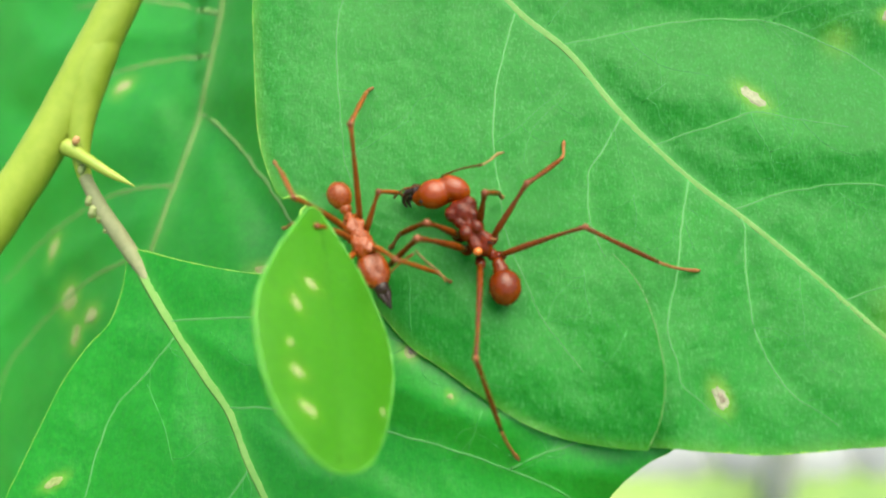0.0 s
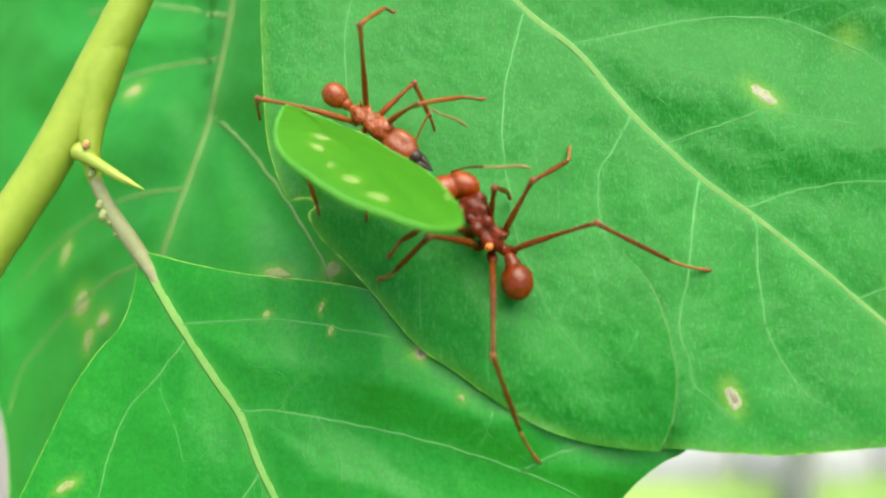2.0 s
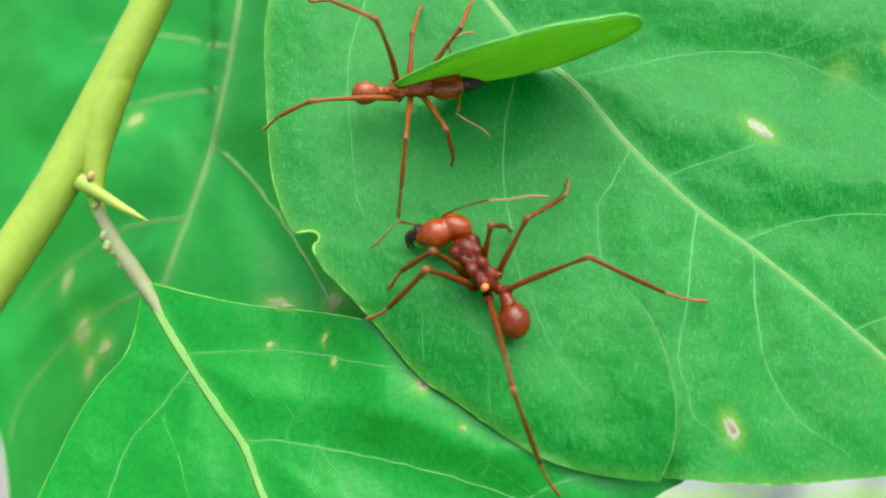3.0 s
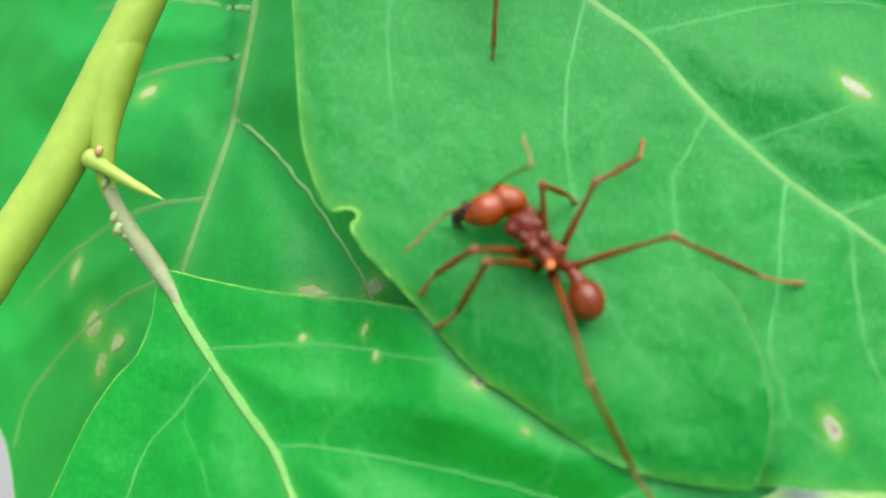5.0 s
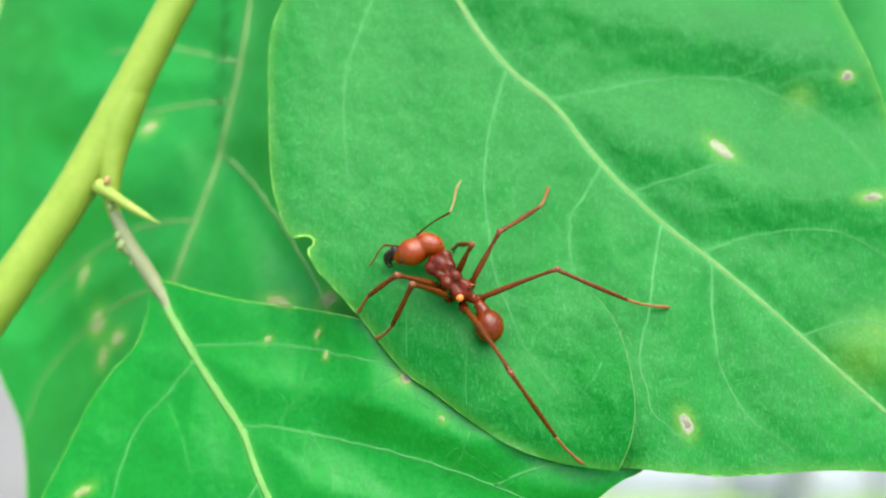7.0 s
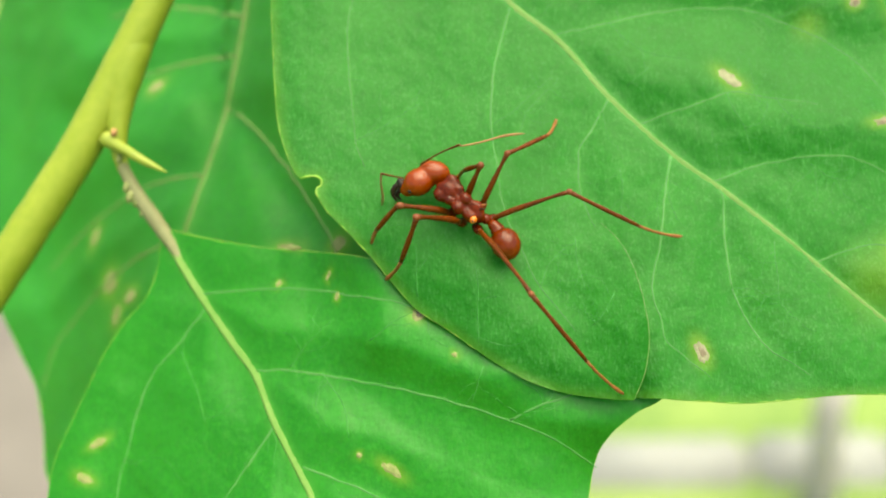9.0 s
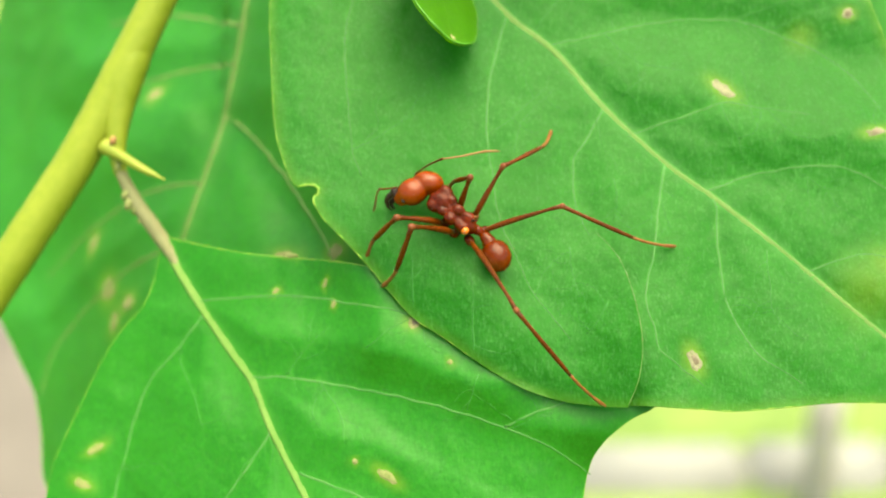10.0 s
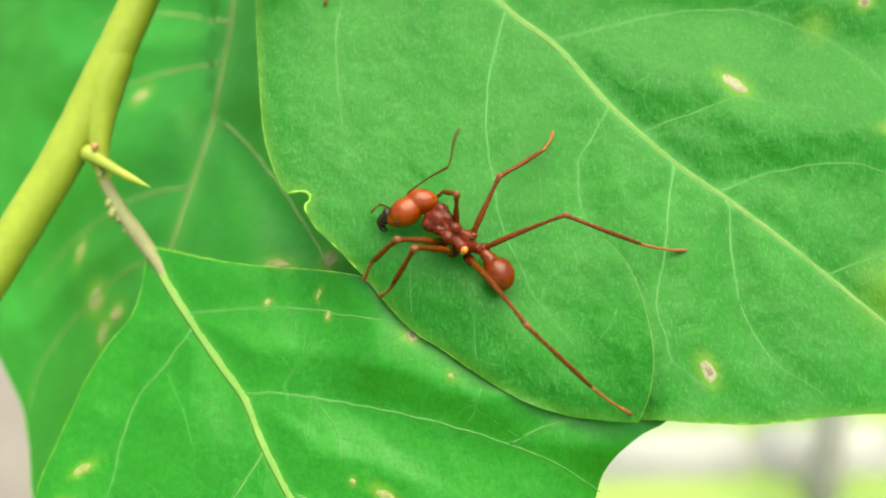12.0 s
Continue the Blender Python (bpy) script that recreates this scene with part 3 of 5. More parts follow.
upper = leaf("leaf", SPRIG, "large green citrus leaf with pale veins and dry scars", mat_main,
     [(-11.12, 14.92), (-10.87, 11.22), (-10.42, 6.58), (-9.69, 4.15), (-9.05, 2.92), (-8.85, 2.80), (-8.30, 2.92), (-7.80, 2.88), (-7.58, 2.66), (-7.60, 2.36), (-7.88, 2.12), (-7.90, 1.88), (-7.25, 0.76), (-5.97, -0.57), (-4.54, -2.15), (-3.07, -3.93), (-1.76, -5.35), (0.21, -6.63), (2.45, -8.24), (4.68, -9.55), (6.93, -10.35), (9.17, -10.63), (10.76, -10.67), (12.72, -10.70), (14.71, -10.85), (17.21, -11.06), (19.71, -10.91), (22.20, -10.72), (24.42, -10.66), (28.35, -10.98), (32.13, -12.17), (32.05, -9.26), (31.57, -5.13), (31.28, -0.58), (30.23, 4.14), (29.42, 9.34), (28.67, 12.41), (27.56, 15.71), (25.75, 20.59), (21.75, 26.03), (15.67, 31.87), (8.27, 35.31), (1.83, 35.41), (-4.30, 30.44), (-7.58, 24.21), (-9.70, 19.84), (-10.76, 17.37)],
     main_depth,
     [(-3.02, 31.66), (-1.41, 25.33), (0.81, 19.20), (3.97, 14.51), (7.35, 11.52), (10.28, 7.80), (13.80, 4.24), (17.08, 1.69), (20.69, -1.38), (25.11, -5.42), (28.65, -8.64), (31.72, -11.77)],
     0.23, MAIN_VEINS,
     [
    [(-1.74, -4.60), (-1.87, -1.97), (-2.08, 0.02)],
    [(5.61, -4.04), (6.14, -2.76), (7.16, -1.80)],
    [(7.84, -1.15), (7.90, -2.79), (8.36, -4.25)],
    [(10.69, 3.15), (10.88, 1.78), (10.60, 0.45)],
    [(3.07, 6.01), (4.80, 7.41), (6.75, 9.19)],
    [(-5.49, 5.13), (-3.66, 6.15), (-1.64, 7.53)],
    [(20.01, -1.53), (19.99, -4.94), (20.81, -6.22)],
    [(19.09, 13.50), (21.38, 14.33), (23.50, 15.01)],
    [(9.95, -4.50), (9.43, -5.55), (8.67, -6.40)],
    [(1.83, -7.21), (1.87, -4.62), (1.75, -2.68)],
    [(10.53, 12.75), (12.47, 10.84), (15.49, 10.05)],
    [(20.67, 7.49), (21.87, 6.00), (23.82, 5.28)],
    [(6.14, 13.27), (8.05, 15.42), (10.09, 16.80), (11.30, 18.04)],
    [(19.63, 13.46), (20.60, 14.67), (22.03, 15.91), (25.02, 17.28)],
    [(21.66, 12.93), (23.31, 13.67), (24.96, 14.21)],
    [(11.51, 8.44), (12.17, 9.01), (12.85, 9.59)],
    [(3.12, 16.95), (4.31, 17.55), (5.33, 18.34)],
    [(4.59, 4.80), (4.80, 6.13), (5.33, 7.15), (7.23, 9.03)],
    [(17.67, 7.82), (17.99, 6.87), (18.68, 5.55), (18.95, 3.74)],
    [(18.68, 5.55), (19.77, 6.03), (20.28, 7.43)],
    [(22.66, 3.22), (23.60, 2.40), (24.82, 2.13)],
    [(13.96, 3.94), (13.66, 1.81), (14.06, -0.12)]],
     [(17.93, 8.80, 1.0, 0.45, -38), (15.00, -8.01, 0.82, 0.46, -68), (26.38, 13.80, 0.5, 0.4, 20), (27.25, 5.84, 0.85, 0.32, 8)], curl=0.15, quilt=0.20, pucker=0.13, edge=0.062, blotches=[(25.97, -4.08, 1.9), (23.37, 12.41, 0.9), (27.01, -2.48, 1.2)], cores=3, pale_rim=0.16, cut=CUT_LINE, lobe=lobe_lift, net=110, seed=5,
     rim_keep=lambda x, z: 0.35 if 1.5 < x < 13 and z < -6 else (1.7 if abs(x + 7.9) < 0.9 and abs(z - 2.4) < 0.8 else 1.0), vein_width=0.056)
lower = leaf("leaf", SPRIG, "glossy green citrus leaf with a bitten edge, beneath another leaf", mat_low,
     [(-19.01, -0.08), (-18.28, -0.13), (-15.86, -0.67), (-12.00, -1.35), (-8.32, -1.69), (-5.08, -2.12), (0.22, -3.32), (5.51, -4.75), (10.69, -6.76), (14.01, -9.07), (12.79, -10.79), (11.28, -11.49), (9.97, -12.51), (9.08, -13.71), (8.63, -15.07), (8.06, -17.60), (6.65, -21.21), (4.65, -24.74), (-0.12, -28.42), (-4.81, -30.48), (-9.00, -29.89), (-16.71, -28.10), (-23.43, -24.11), (-26.47, -19.35), (-26.48, -15.58), (-25.50, -13.13), (-24.43, -10.81), (-23.17, -8.20), (-21.66, -6.03), (-20.24, -4.52), (-19.59, -2.56), (-19.39, -0.75)],
     low_depth,
     [(-19.17, -0.22), (-17.78, -2.23), (-16.11, -4.55), (-13.71, -7.63), (-12.25, -9.45), (-10.98, -12.23), (-9.44, -14.94), (-8.24, -17.25), (-6.49, -22.37), (-4.81, -29.91)],
     0.28,
     [
    [(-16.34, -4.41), (-15.73, -4.26), (-12.68, -4.04), (-9.39, -3.99), (-6.14, -4.39), (-1.77, -5.24), (1.80, -7.21)],
    [(-12.29, -9.12), (-9.32, -9.15), (-4.83, -9.84), (-0.52, -10.72), (3.63, -11.98), (6.48, -13.29), (8.89, -15.00)],
    [(-15.89, -5.24), (-17.57, -7.34), (-19.47, -9.44), (-20.56, -11.87), (-21.05, -13.95), (-21.72, -16.36), (-21.76, -19.04)],
    [(-10.98, -12.43), (-12.17, -14.20), (-13.11, -15.54), (-15.22, -18.57)],
    [(3.69, -11.95), (5.25, -11.21), (7.26, -10.50), (8.55, -9.73)],
    [(-9.06, -14.89), (-5.17, -16.22), (-1.27, -18.35), (3.16, -21.15)]],
     [
    [(-10.02, -8.92), (-8.65, -7.25), (-7.23, -5.91)],
    [(2.09, -8.79), (1.75, -9.71), (1.41, -11.00)],
    [(-4.78, -7.17), (-3.07, -5.84), (-1.77, -5.24)],
    [(-7.92, -9.23), (-6.53, -11.16), (-6.18, -13.08)],
    [(-17.54, -8.02), (-16.30, -10.05), (-15.45, -12.37)]],
     [(-23.24, -13.93, 0.75, 0.28, 30), (0.42, -8.02, 0.22, 0.19, 0), (-7.51, -3.19, 0.4, 0.14, 70), (-6.93, -4.49, 0.42, 0.15, 75), (-10.85, -3.65, 0.3, 0.2, 40), (-5.51, -14.09, 0.22, 0.2, 0), (-3.53, -14.95, 0.9, 0.35, -35), (-9.86, -1.37, 0.6, 0.2, 0), (-24.11, -16.20, 0.72, 0.34, -20), (-1.80, -5.61, 0.52, 0.42, 10)], scar_material=mat_tan, quilt=0.7, dome=2.4, curl=0.4, pucker=0.10, step=0.36, vein_width=0.075, cores=1, rib_material=mat_low_rib, edge=0.06, net=34, seed=9)
part("petiole", tube(spline([(-22.58, 76.60, 5.72), (-22.04, 76.50, 4.24), (-21.02, 76.30, 2.41), (-20.06, 76.20, 1.01), (-19.35, 76.23, -0.04), (-18.49, 75.58, -1.12), (-17.14, 74.59, -2.99)], 0.3), [0.42, 0.42, 0.48, 0.54, 0.50, 0.34, 0.06], 14), mat_petiole, lower, "brownish grey-green leaf stalk")
for k, (wx, wz, wr) in enumerate(((-22.45, 4.9, 0.20), (-21.95, 3.0, 0.24), (-21.70, 2.35, 0.30), (-21.25, 2.0, 0.26), (-20.95, 1.2, 0.16))):
    part("wart", blob([(Vector((wx + 0.22, 76.1, wz)), (0.4, 0, 1), wr * 1.6, wr)], 3, 0.4), mat_tan, lower, "pale corky wart on the stalk")
leaf("leaf", SPRIG, "green citrus leaf with pale blotches, deep behind the twig", mat_back,
     [(-22.75, 34.24), (-3.31, 23.40), (-1.82, 7.79), (-2.55, -2.54), (-5.35, -9.90), (-14.61, -16.96), (-23.89, -20.60), (-29.48, -20.27), (-31.94, -18.70), (-32.98, -15.49), (-34.71, -11.85), (-36.69, -8.90), (-42.79, -0.12), (-45.17, 9.69), (-44.32, 16.66), (-43.60, 22.75), (-39.74, 30.32)],
     back_depth,
     [(-13.50, 30.13), (-14.55, 20.41), (-15.09, 16.14), (-16.53, 9.33), (-18.10, 4.27), (-19.58, -0.14), (-22.37, -8.21), (-26.70, -18.76)],
     0.42,
     [
    [(-16.38, 9.31), (-13.98, 7.41), (-11.19, 4.21), (-9.00, 1.09), (-7.34, -1.83), (-6.14, -5.97)],
    [(-15.66, 13.23), (-19.68, 13.41), (-25.67, 12.46), (-31.70, 9.94)],
    [(-18.10, 4.27), (-23.27, 3.75), (-29.50, 0.96), (-34.00, -2.58)],
    [(-19.58, -0.14), (-25.59, -2.58), (-32.04, -7.86), (-33.76, -12.22)],
    [(-15.09, 16.14), (-21.61, 18.27), (-28.63, 18.67)]],
     [],
     [(-26.87, -3.61, 1.1, 0.8, 80), (-24.57, -4.57, 0.8, 0.6, 40), (-25.84, -6.07, 0.9, 0.5, 80), (-28.79, 0.05, 1.1, 0.4, 70), (-23.22, 11.77, 0.9, 0.5, 30), (-11.00, -1.37, 1.0, 0.4, 0), (-7.35, -1.13, 0.8, 0.5, 40)], scar_material=mat_tan, step=0.6, quilt=1.2, dome=3.0, curl=0.5, vein_width=0.22, pucker=0.2, seed=3, vein_material=mat_vein)

# an added leaf, only to darken the bright grass past the large leaf's edge
leaf("leaf", SPRIG, "added green leaf, out of focus, covering the bright grass behind the large leaf", mat_back,
     [(28.01, 31.69), (33.42, 34.82), (40.14, 33.41), (45.94, 27.94), (48.59, 19.80), (48.11, 12.59), (45.86, 7.19), (41.83, 4.95), (37.81, 6.77), (34.24, 11.74), (30.67, 18.99), (28.44, 25.80)],
     lambda x, z: 92.0 + 0.5 * math.sin(0.3 * x),
     [(31.16, 32.57), (36.08, 25.29), (40.09, 17.14), (44.07, 6.30)],
     0.4, [], [], [], step=0.8, quilt=0.4, pucker=0.2)

# ---- ants ----
NORMAL = Vector((0.0680, -0.9513, 0.3006))


def aim(a, b, up=NORMAL):
    """The pose at a, in millimetres, whose x axis points to b."""
    x = (Vector(b) - Vector(a)).normalized()
    z = up - x * up.dot(x)
    if z.length < 1e-4:
        z = Vector((0, 0, 1))
    z.normalize()
    y = z.cross(x)
    m = Matrix((x, y, z)).transposed().to_4x4()
    m.translation = Vector(a) * MM
    return m


def bend(hip, foot, hint, upper, lower):
    """The knee and foot of a limb of two fixed lengths, the knee as near to hint as they allow."""
    hip, foot, hint = Vector(hip), Vector(foot), Vector(hint)
    d = foot - hip
    far = min(max(d.length, abs(upper - lower) + 0.05), upper + lower - 0.02)
    d.normalize()
    foot = hip + d * far
    a = (upper ** 2 - lower ** 2 + far ** 2) / (2 * far)
    h = math.sqrt(max(upper ** 2 - a * a, 0.0))
    side = hint - hip
    side -= d * side.dot(d)
    if side.length < 1e-5:
        side = NORMAL.copy()
    return hip + d * a + side.normalized() * h, foot


def limb(owner, upper, lower, skin, girth=1.05, bow=0.0):
    """Femur, and tibia with the tarsus on it, straight along x, of the given lengths."""
    g = girth
    femur = part("femur", tube(spline([(0, 0, 0), (upper * 0.35, 0, 0.04 * upper), (upper * 0.8, 0, 0.03 * upper), (upper, 0, 0)], upper / 14),
                               [0.12 * g, 0.165 * g, 0.155 * g, 0.125 * g, 0.09 * g, 0.135 * g], 10), skin, owner)
    ankle = (lower * 0.58, bow, 0.055 * lower)
    tibia = part("tibia", tube(spline([(0, 0, 0), (lower * 0.2, bow * 0.45, 0.03 * lower), ankle], lower / 14),
                               [0.135 * g, 0.10 * g, 0.125 * g, 0.125 * g, 0.10 * g], 10), skin, owner)
    toe = spline([ankle, (lower * 0.72, bow * 0.85, 0.035 * lower), (lower * 0.9, bow * 0.35, 0.0), (lower, 0, 0.02)], lower / 22)
    beads = [0.075 * g, 0.06 * g, 0.072 * g, 0.05 * g, 0.07 * g, 0.05 * g, 0.068 * g, 0.09 * g, 0.05 * g]
    part("tarsus", tube(toe, [1.3 * b for b in beads], 8), mat_foot, tibia, "paler brown foot")
    part("knee", blob([(Vector((upper, 0, 0.01)), (1, 0, 0), 0.20 * g, 0.165 * g)], 2), mat_knee, femur, "paler knee joint")
    return femur, tibia


def feeler(owner, scape_len, whip_len, skin):
    scape = part("scape", tube(spline([(0, 0, 0), (scape_len * 0.5, 0.06, 0.08), (scape_len, 0, 0)], 0.12), [0.06, 0.045, 0.055, 0.075], 8), skin, owner)
    whip = part("funiculus", tube(spline([(0, 0, 0), (whip_len * 0.3, -0.02, 0.04), (whip_len * 0.7, 0.08, 0.06), (whip_len, 0, 0)], 0.12),
                                  [0.045, 0.06, 0.055, 0.07, 0.065, 0.085, 0.08, 0.03], 8), mat_feeler, owner, "pale brown beaded feeler tip")
    return scape, whip


def spines(owner, spots, skin):
    for at, to in spots:
        part("spine", tube([Vector(at), (Vector(at) + Vector(to)) / 2, Vector(to)], [0.10, 0.06, 0.01], 7), skin, owner)


def bristles(name, owner, centre, radius, count, seed, reach=0.16):
    """Short stiff hairs standing off a body."""
    rng = random.Random(seed)
    bm = bmesh.new()
    for _ in range(count):
        u = Vector((rng.gauss(0, 1), -abs(rng.gauss(0, 1)), rng.gauss(0, 1))).normalized()
        a = Vector(centre) + u * radius
        b = a + (u + Vector((rng.uniform(-.4, .4), rng.uniform(-.4, .4), rng.uniform(-.4, .4)))) * reach
        s = u.orthogonal().normalized() * 0.008
        w = u.cross(s).normalized() * 0.008
        base = [bm.verts.new((a + s * p + w * q) * MM) for p, q in ((1, 0), (-0.5, 0.87), (-0.5, -0.87))]
        tip = bm.verts.new(b * MM)
        for k in range(3):
            bm.faces.new((base[k], base[(k + 1) % 3], tip))
    ob = part(name, bm, mat_foot, owner, "short pale bristles")
    ob["kind"] = "stuff"


def standing_ant():
    """The dark red worker that stays on the leaf, in the sprig's axes round a point of the leaf beneath it."""
    ant = thing("ant", SPRIG, "reddish-brown leafcutter ant standing on the leaf", "ant", "leafcutter ants")
    a, b, c = Vector((-3.05, -0.98, 2.48)), Vector((-2.08, -0.92, 3.00)), Vector((-3.62, -0.73, 2.20))
    head = part("head", blob([(a, (-0.9, -0.1, -0.35), 0.94, 0.84), (b, (1, -0.05, -0.20), 0.96, 0.72), (b + Vector((0.42, 0.15, -0.22)), (0.6, 0, -1), 0.46, 0.44), ((a + b) / 2 + Vector((0, 0.1, -0.05)), (1, 0, 0.5), 0.75, 0.66), (c, (-1, 0.2, -0.3), 0.60, 0.52)], 5, 0.0, 14), mat_ant, ant,
                "glossy orange-red two-lobed head")
    bristles("bristle", head, (a + b) / 2, 1.05, 26, 3)
    spines(head, [(b + Vector((0.45, -0.3, 0.05)), b + Vector((0.85, -0.55, 0.12))), (b + Vector((0.5, -0.1, -0.3)), b + Vector((0.92, -0.3, -0.5)))], mat_black)
    m = Vector((-4.29, -0.47, 2.22))
    part("mandible", tube(spline([m + Vector((0.4, 0.1, 0.05)), m + Vector((0.0, -0.15, 0.2)), m + Vector((-0.35, 0, -0.1)), m + Vector((-0.3, 0.15, -0.55)), m + Vector((-0.05, 0.2, -0.75))], 0.08),
                          [0.16, 0.20, 0.17, 0.11, 0.03], 10), mat_black, head, "dark toothed jaw")
    part("mandible", tube(spline([m + Vector((0.45, 0.3, -0.15)), m + Vector((0.1, 0.35, -0.1)), m + Vector((-0.15, 0.45, -0.35)), m + Vector((0.1, 0.5, -0.7))], 0.08),
                          [0.16, 0.19, 0.13, 0.03], 10), mat_black, head, "dark toothed jaw")
    part("face", blob([(c + Vector((-0.45, -0.05, 0.25)), (-0.4, 0, 1), 0.42, 0.3)], 3), mat_black, head, "dark front of the face")
    part("eye", blob([(a + Vector((-0.55, -0.45, -0.55)), (0, 0, 1), 0.13, 0.12)], 2), mat_black, head, "small black eye")
    ta, tb, tc = Vector((-1.24, -1.40, 1.80)), Vector((-0.60, -1.64, 1.00)), Vector((0.15, -1.74, 0.35))
    axis = (ta - tc).normalized()
    side = axis.cross(Vector((0, -1, 0))).normalized()
    out = Vector((0, -1, 0))
    knobs = [(at + side * (w * k) + out * h + axis * f, axis, r * 1.2, r) for at, w, h, f, r in ((ta, 0.52, 0.36, 0.20, 0.42), (ta, 0.42, 0.44, -0.36, 0.32), (tb, 0.34, 0.32, -0.05, 0.38), (tc, 0.32, 0.26, 0.12, 0.40)) for k in (1, -1)]
    thorax = part("thorax", blob([(ta, axis, 0.84, 0.82), (tb, axis, 0.85, 0.56), (tc, axis, 0.76, 0.55)] + knobs, 5, 0.06, 20), mat_ant_dark, ant, "dark glossy knobbly thorax")
    spines(thorax, [(ta + side * 0.55 + out * 0.35, ta + side * 0.85 + out * 0.8 + axis * 0.15), (ta - side * 0.55 + out * 0.35, ta - side * 0.85 + out * 0.8 + axis * 0.15),
                    (tb + side * 0.3 + out * 0.4, tb + side * 0.4 + out * 0.75), (tb - side * 0.3 + out * 0.4, tb - side * 0.4 + out * 0.75),
                    (tc + side * 0.3 + out * 0.4, tc + side * 0.55 + out * 0.95 - axis * 0.35), (tc - side * 0.3 + out * 0.4, tc - side * 0.55 + out * 0.95 - axis * 0.35)], mat_black)
    spines(thorax, [(tc + Vector((0.2, -0.35, 0.38)), tc + Vector((0.82, -0.6, 0.42)))], mat_foot)
    bristles("bristle", thorax, tb, 0.68, 24, 5)
    part("bulla", blob([(Vector((0.03, -2.37, -0.08)), side, 0.24, 0.21)], 3), mat_orange, ant, "bright orange swelling")
    p, q, g = Vector((0.75, -1.59, -0.04)), Vector((1.28, -1.69, -0.52)), Vector((1.86, -1.80, -1.66))
    part("petiole", blob([(p, axis, 0.42, 0.30)], 3, 0.15), mat_ant_dark, ant)
    part("postpetiole", blob([(q, axis, 0.46, 0.36), (q + Vector((0.20, 0, -0.36)), axis, 0.42, 0.46)], 3, 0.12), mat_gaster, ant)
    gaster = part("gaster", blob([(g, (0.3, 0, -1), 0.98, 0.88), (g + Vector((-0.12, 0, 0.36)), (1, 0, 0.2), 0.66, 0.5)], 5, 0.02), mat_gaster, ant, "round glossy red-brown abdomen")
    bristles("bristle", gaster, g, 1.0, 30, 8)
    return ant, head


def carrying_ant(label):
    """A lighter orange worker along x, head ahead, round the middle of its abdomen, z out of the leaf."""
    ant = thing("ant", SPRIG, label, "ant", "leafcutter ants")
    x = (1, 0, 0)
    head = part("head", blob([((4.6, 0.27, 0.1), (1, 0.10, 0), 0.98, 0.56), ((4.6, -0.27, 0.1), (1, -0.10, 0), 0.98, 0.56), ((5.2, 0, 0.05), x, 0.66, 0.52)], 5, 0.0, 11),
                mat_carrier, ant, "glossy orange head")
    part("face", blob([((5.72, 0, 0.06), x, 0.48, 0.43)], 4), mat_black, head, "dark front of the face")
    for s in (1, -1):
        part("mandible", tube(spline([(5.75, 0.20 * s, 0), (6.15, 0.17 * s, 0.05), (6.6, 0.08 * s, 0.05), (7.0, 0.01 * s, 0.0)], 0.08), [0.24, 0.21, 0.13, 0.03], 10), mat_black, head, "dark jaw")
        part("eye", blob([((5.1, 0.48 * s, 0.25), x, 0.12, 0.10)], 2), mat_black, head, "small black eye")
    thorax = part("thorax", blob([((3.35, 0, 0.15), x, 0.72, 0.62), ((2.65, 0, 0.2), x, 0.7, 0.50), ((1.95, 0, 0.1), x, 0.66, 0.50)] + [((u, 0.3 * s, 0.42), x, 0.34, 0.28) for u in (3.5, 2.9, 2.1) for s in (1, -1)], 5, 0.16, 12), mat_carrier, ant, "orange knobbly thorax")
    spines(thorax, [((3.4, 0.4 * s, 0.4), (3.5, 0.6 * s, 0.85)) for s in (1, -1)] + [((1.8, 0.22 * s, 0.4), (1.5, 0.4 * s, 0.85)) for s in (1, -1)], mat_carrier)
    part("petiole", blob([((1.35, 0, 0), x, 0.34, 0.24)], 3, 0.15), mat_carrier, ant)
    part("postpetiole", blob([((0.9, 0, 0), x, 0.36, 0.34)], 3, 0.1), mat_carrier, ant)
    gaster = part("gaster", blob([((0, 0, 0), x, 0.72, 0.68), ((0.42, 0, 0), (0, 1, 0), 0.50, 0.46)], 4), mat_carrier, ant, "round orange abdomen")
    bristles("bristle", gaster, (0, 0, 0.1), 0.76, 20, 11)
    legs = {}
    for key, hx, s, up, lo in (("a", 1.95, 1, 6.14, 8.86), ("b", 2.6, 1, 2.90, 4.16), ("c", 3.3, 1, 4.20, 6.18), ("d", 1.95, -1, 5.74, 5.11), ("e", 2.6, -1, 4.70, 5.36), ("f", 3.3, -1, 3.90, 4.53)):
        hip = Vector((hx, 0.42 * s, -0.25))
        part("coxa", blob([(hip - Vector((0, 0.1 * s, -0.05)), (0, s, -0.4), 0.34, 0.2)], 3), mat_carrier, ant)
        legs[key] = (hip, up, lo, *limb(ant, up, lo, mat_carrier_leg))
    feelers = []
    for s in (1, -1):
        sc, wh = feeler(head, 2.0, 2.6, mat_carrier_leg)
        sc.matrix_basis = aim((5.35, 0.42 * s, 0.3), (5.0, 2.1 * s, 1.2), Vector((0, 0, 1)))
        wh.matrix_basis = aim((4.88, 2.3 * s, 1.28), (6.6, 3.2 * s, 0.0), Vector((0, 0, 1)))
        feelers.append((sc, wh))
    return ant, legs


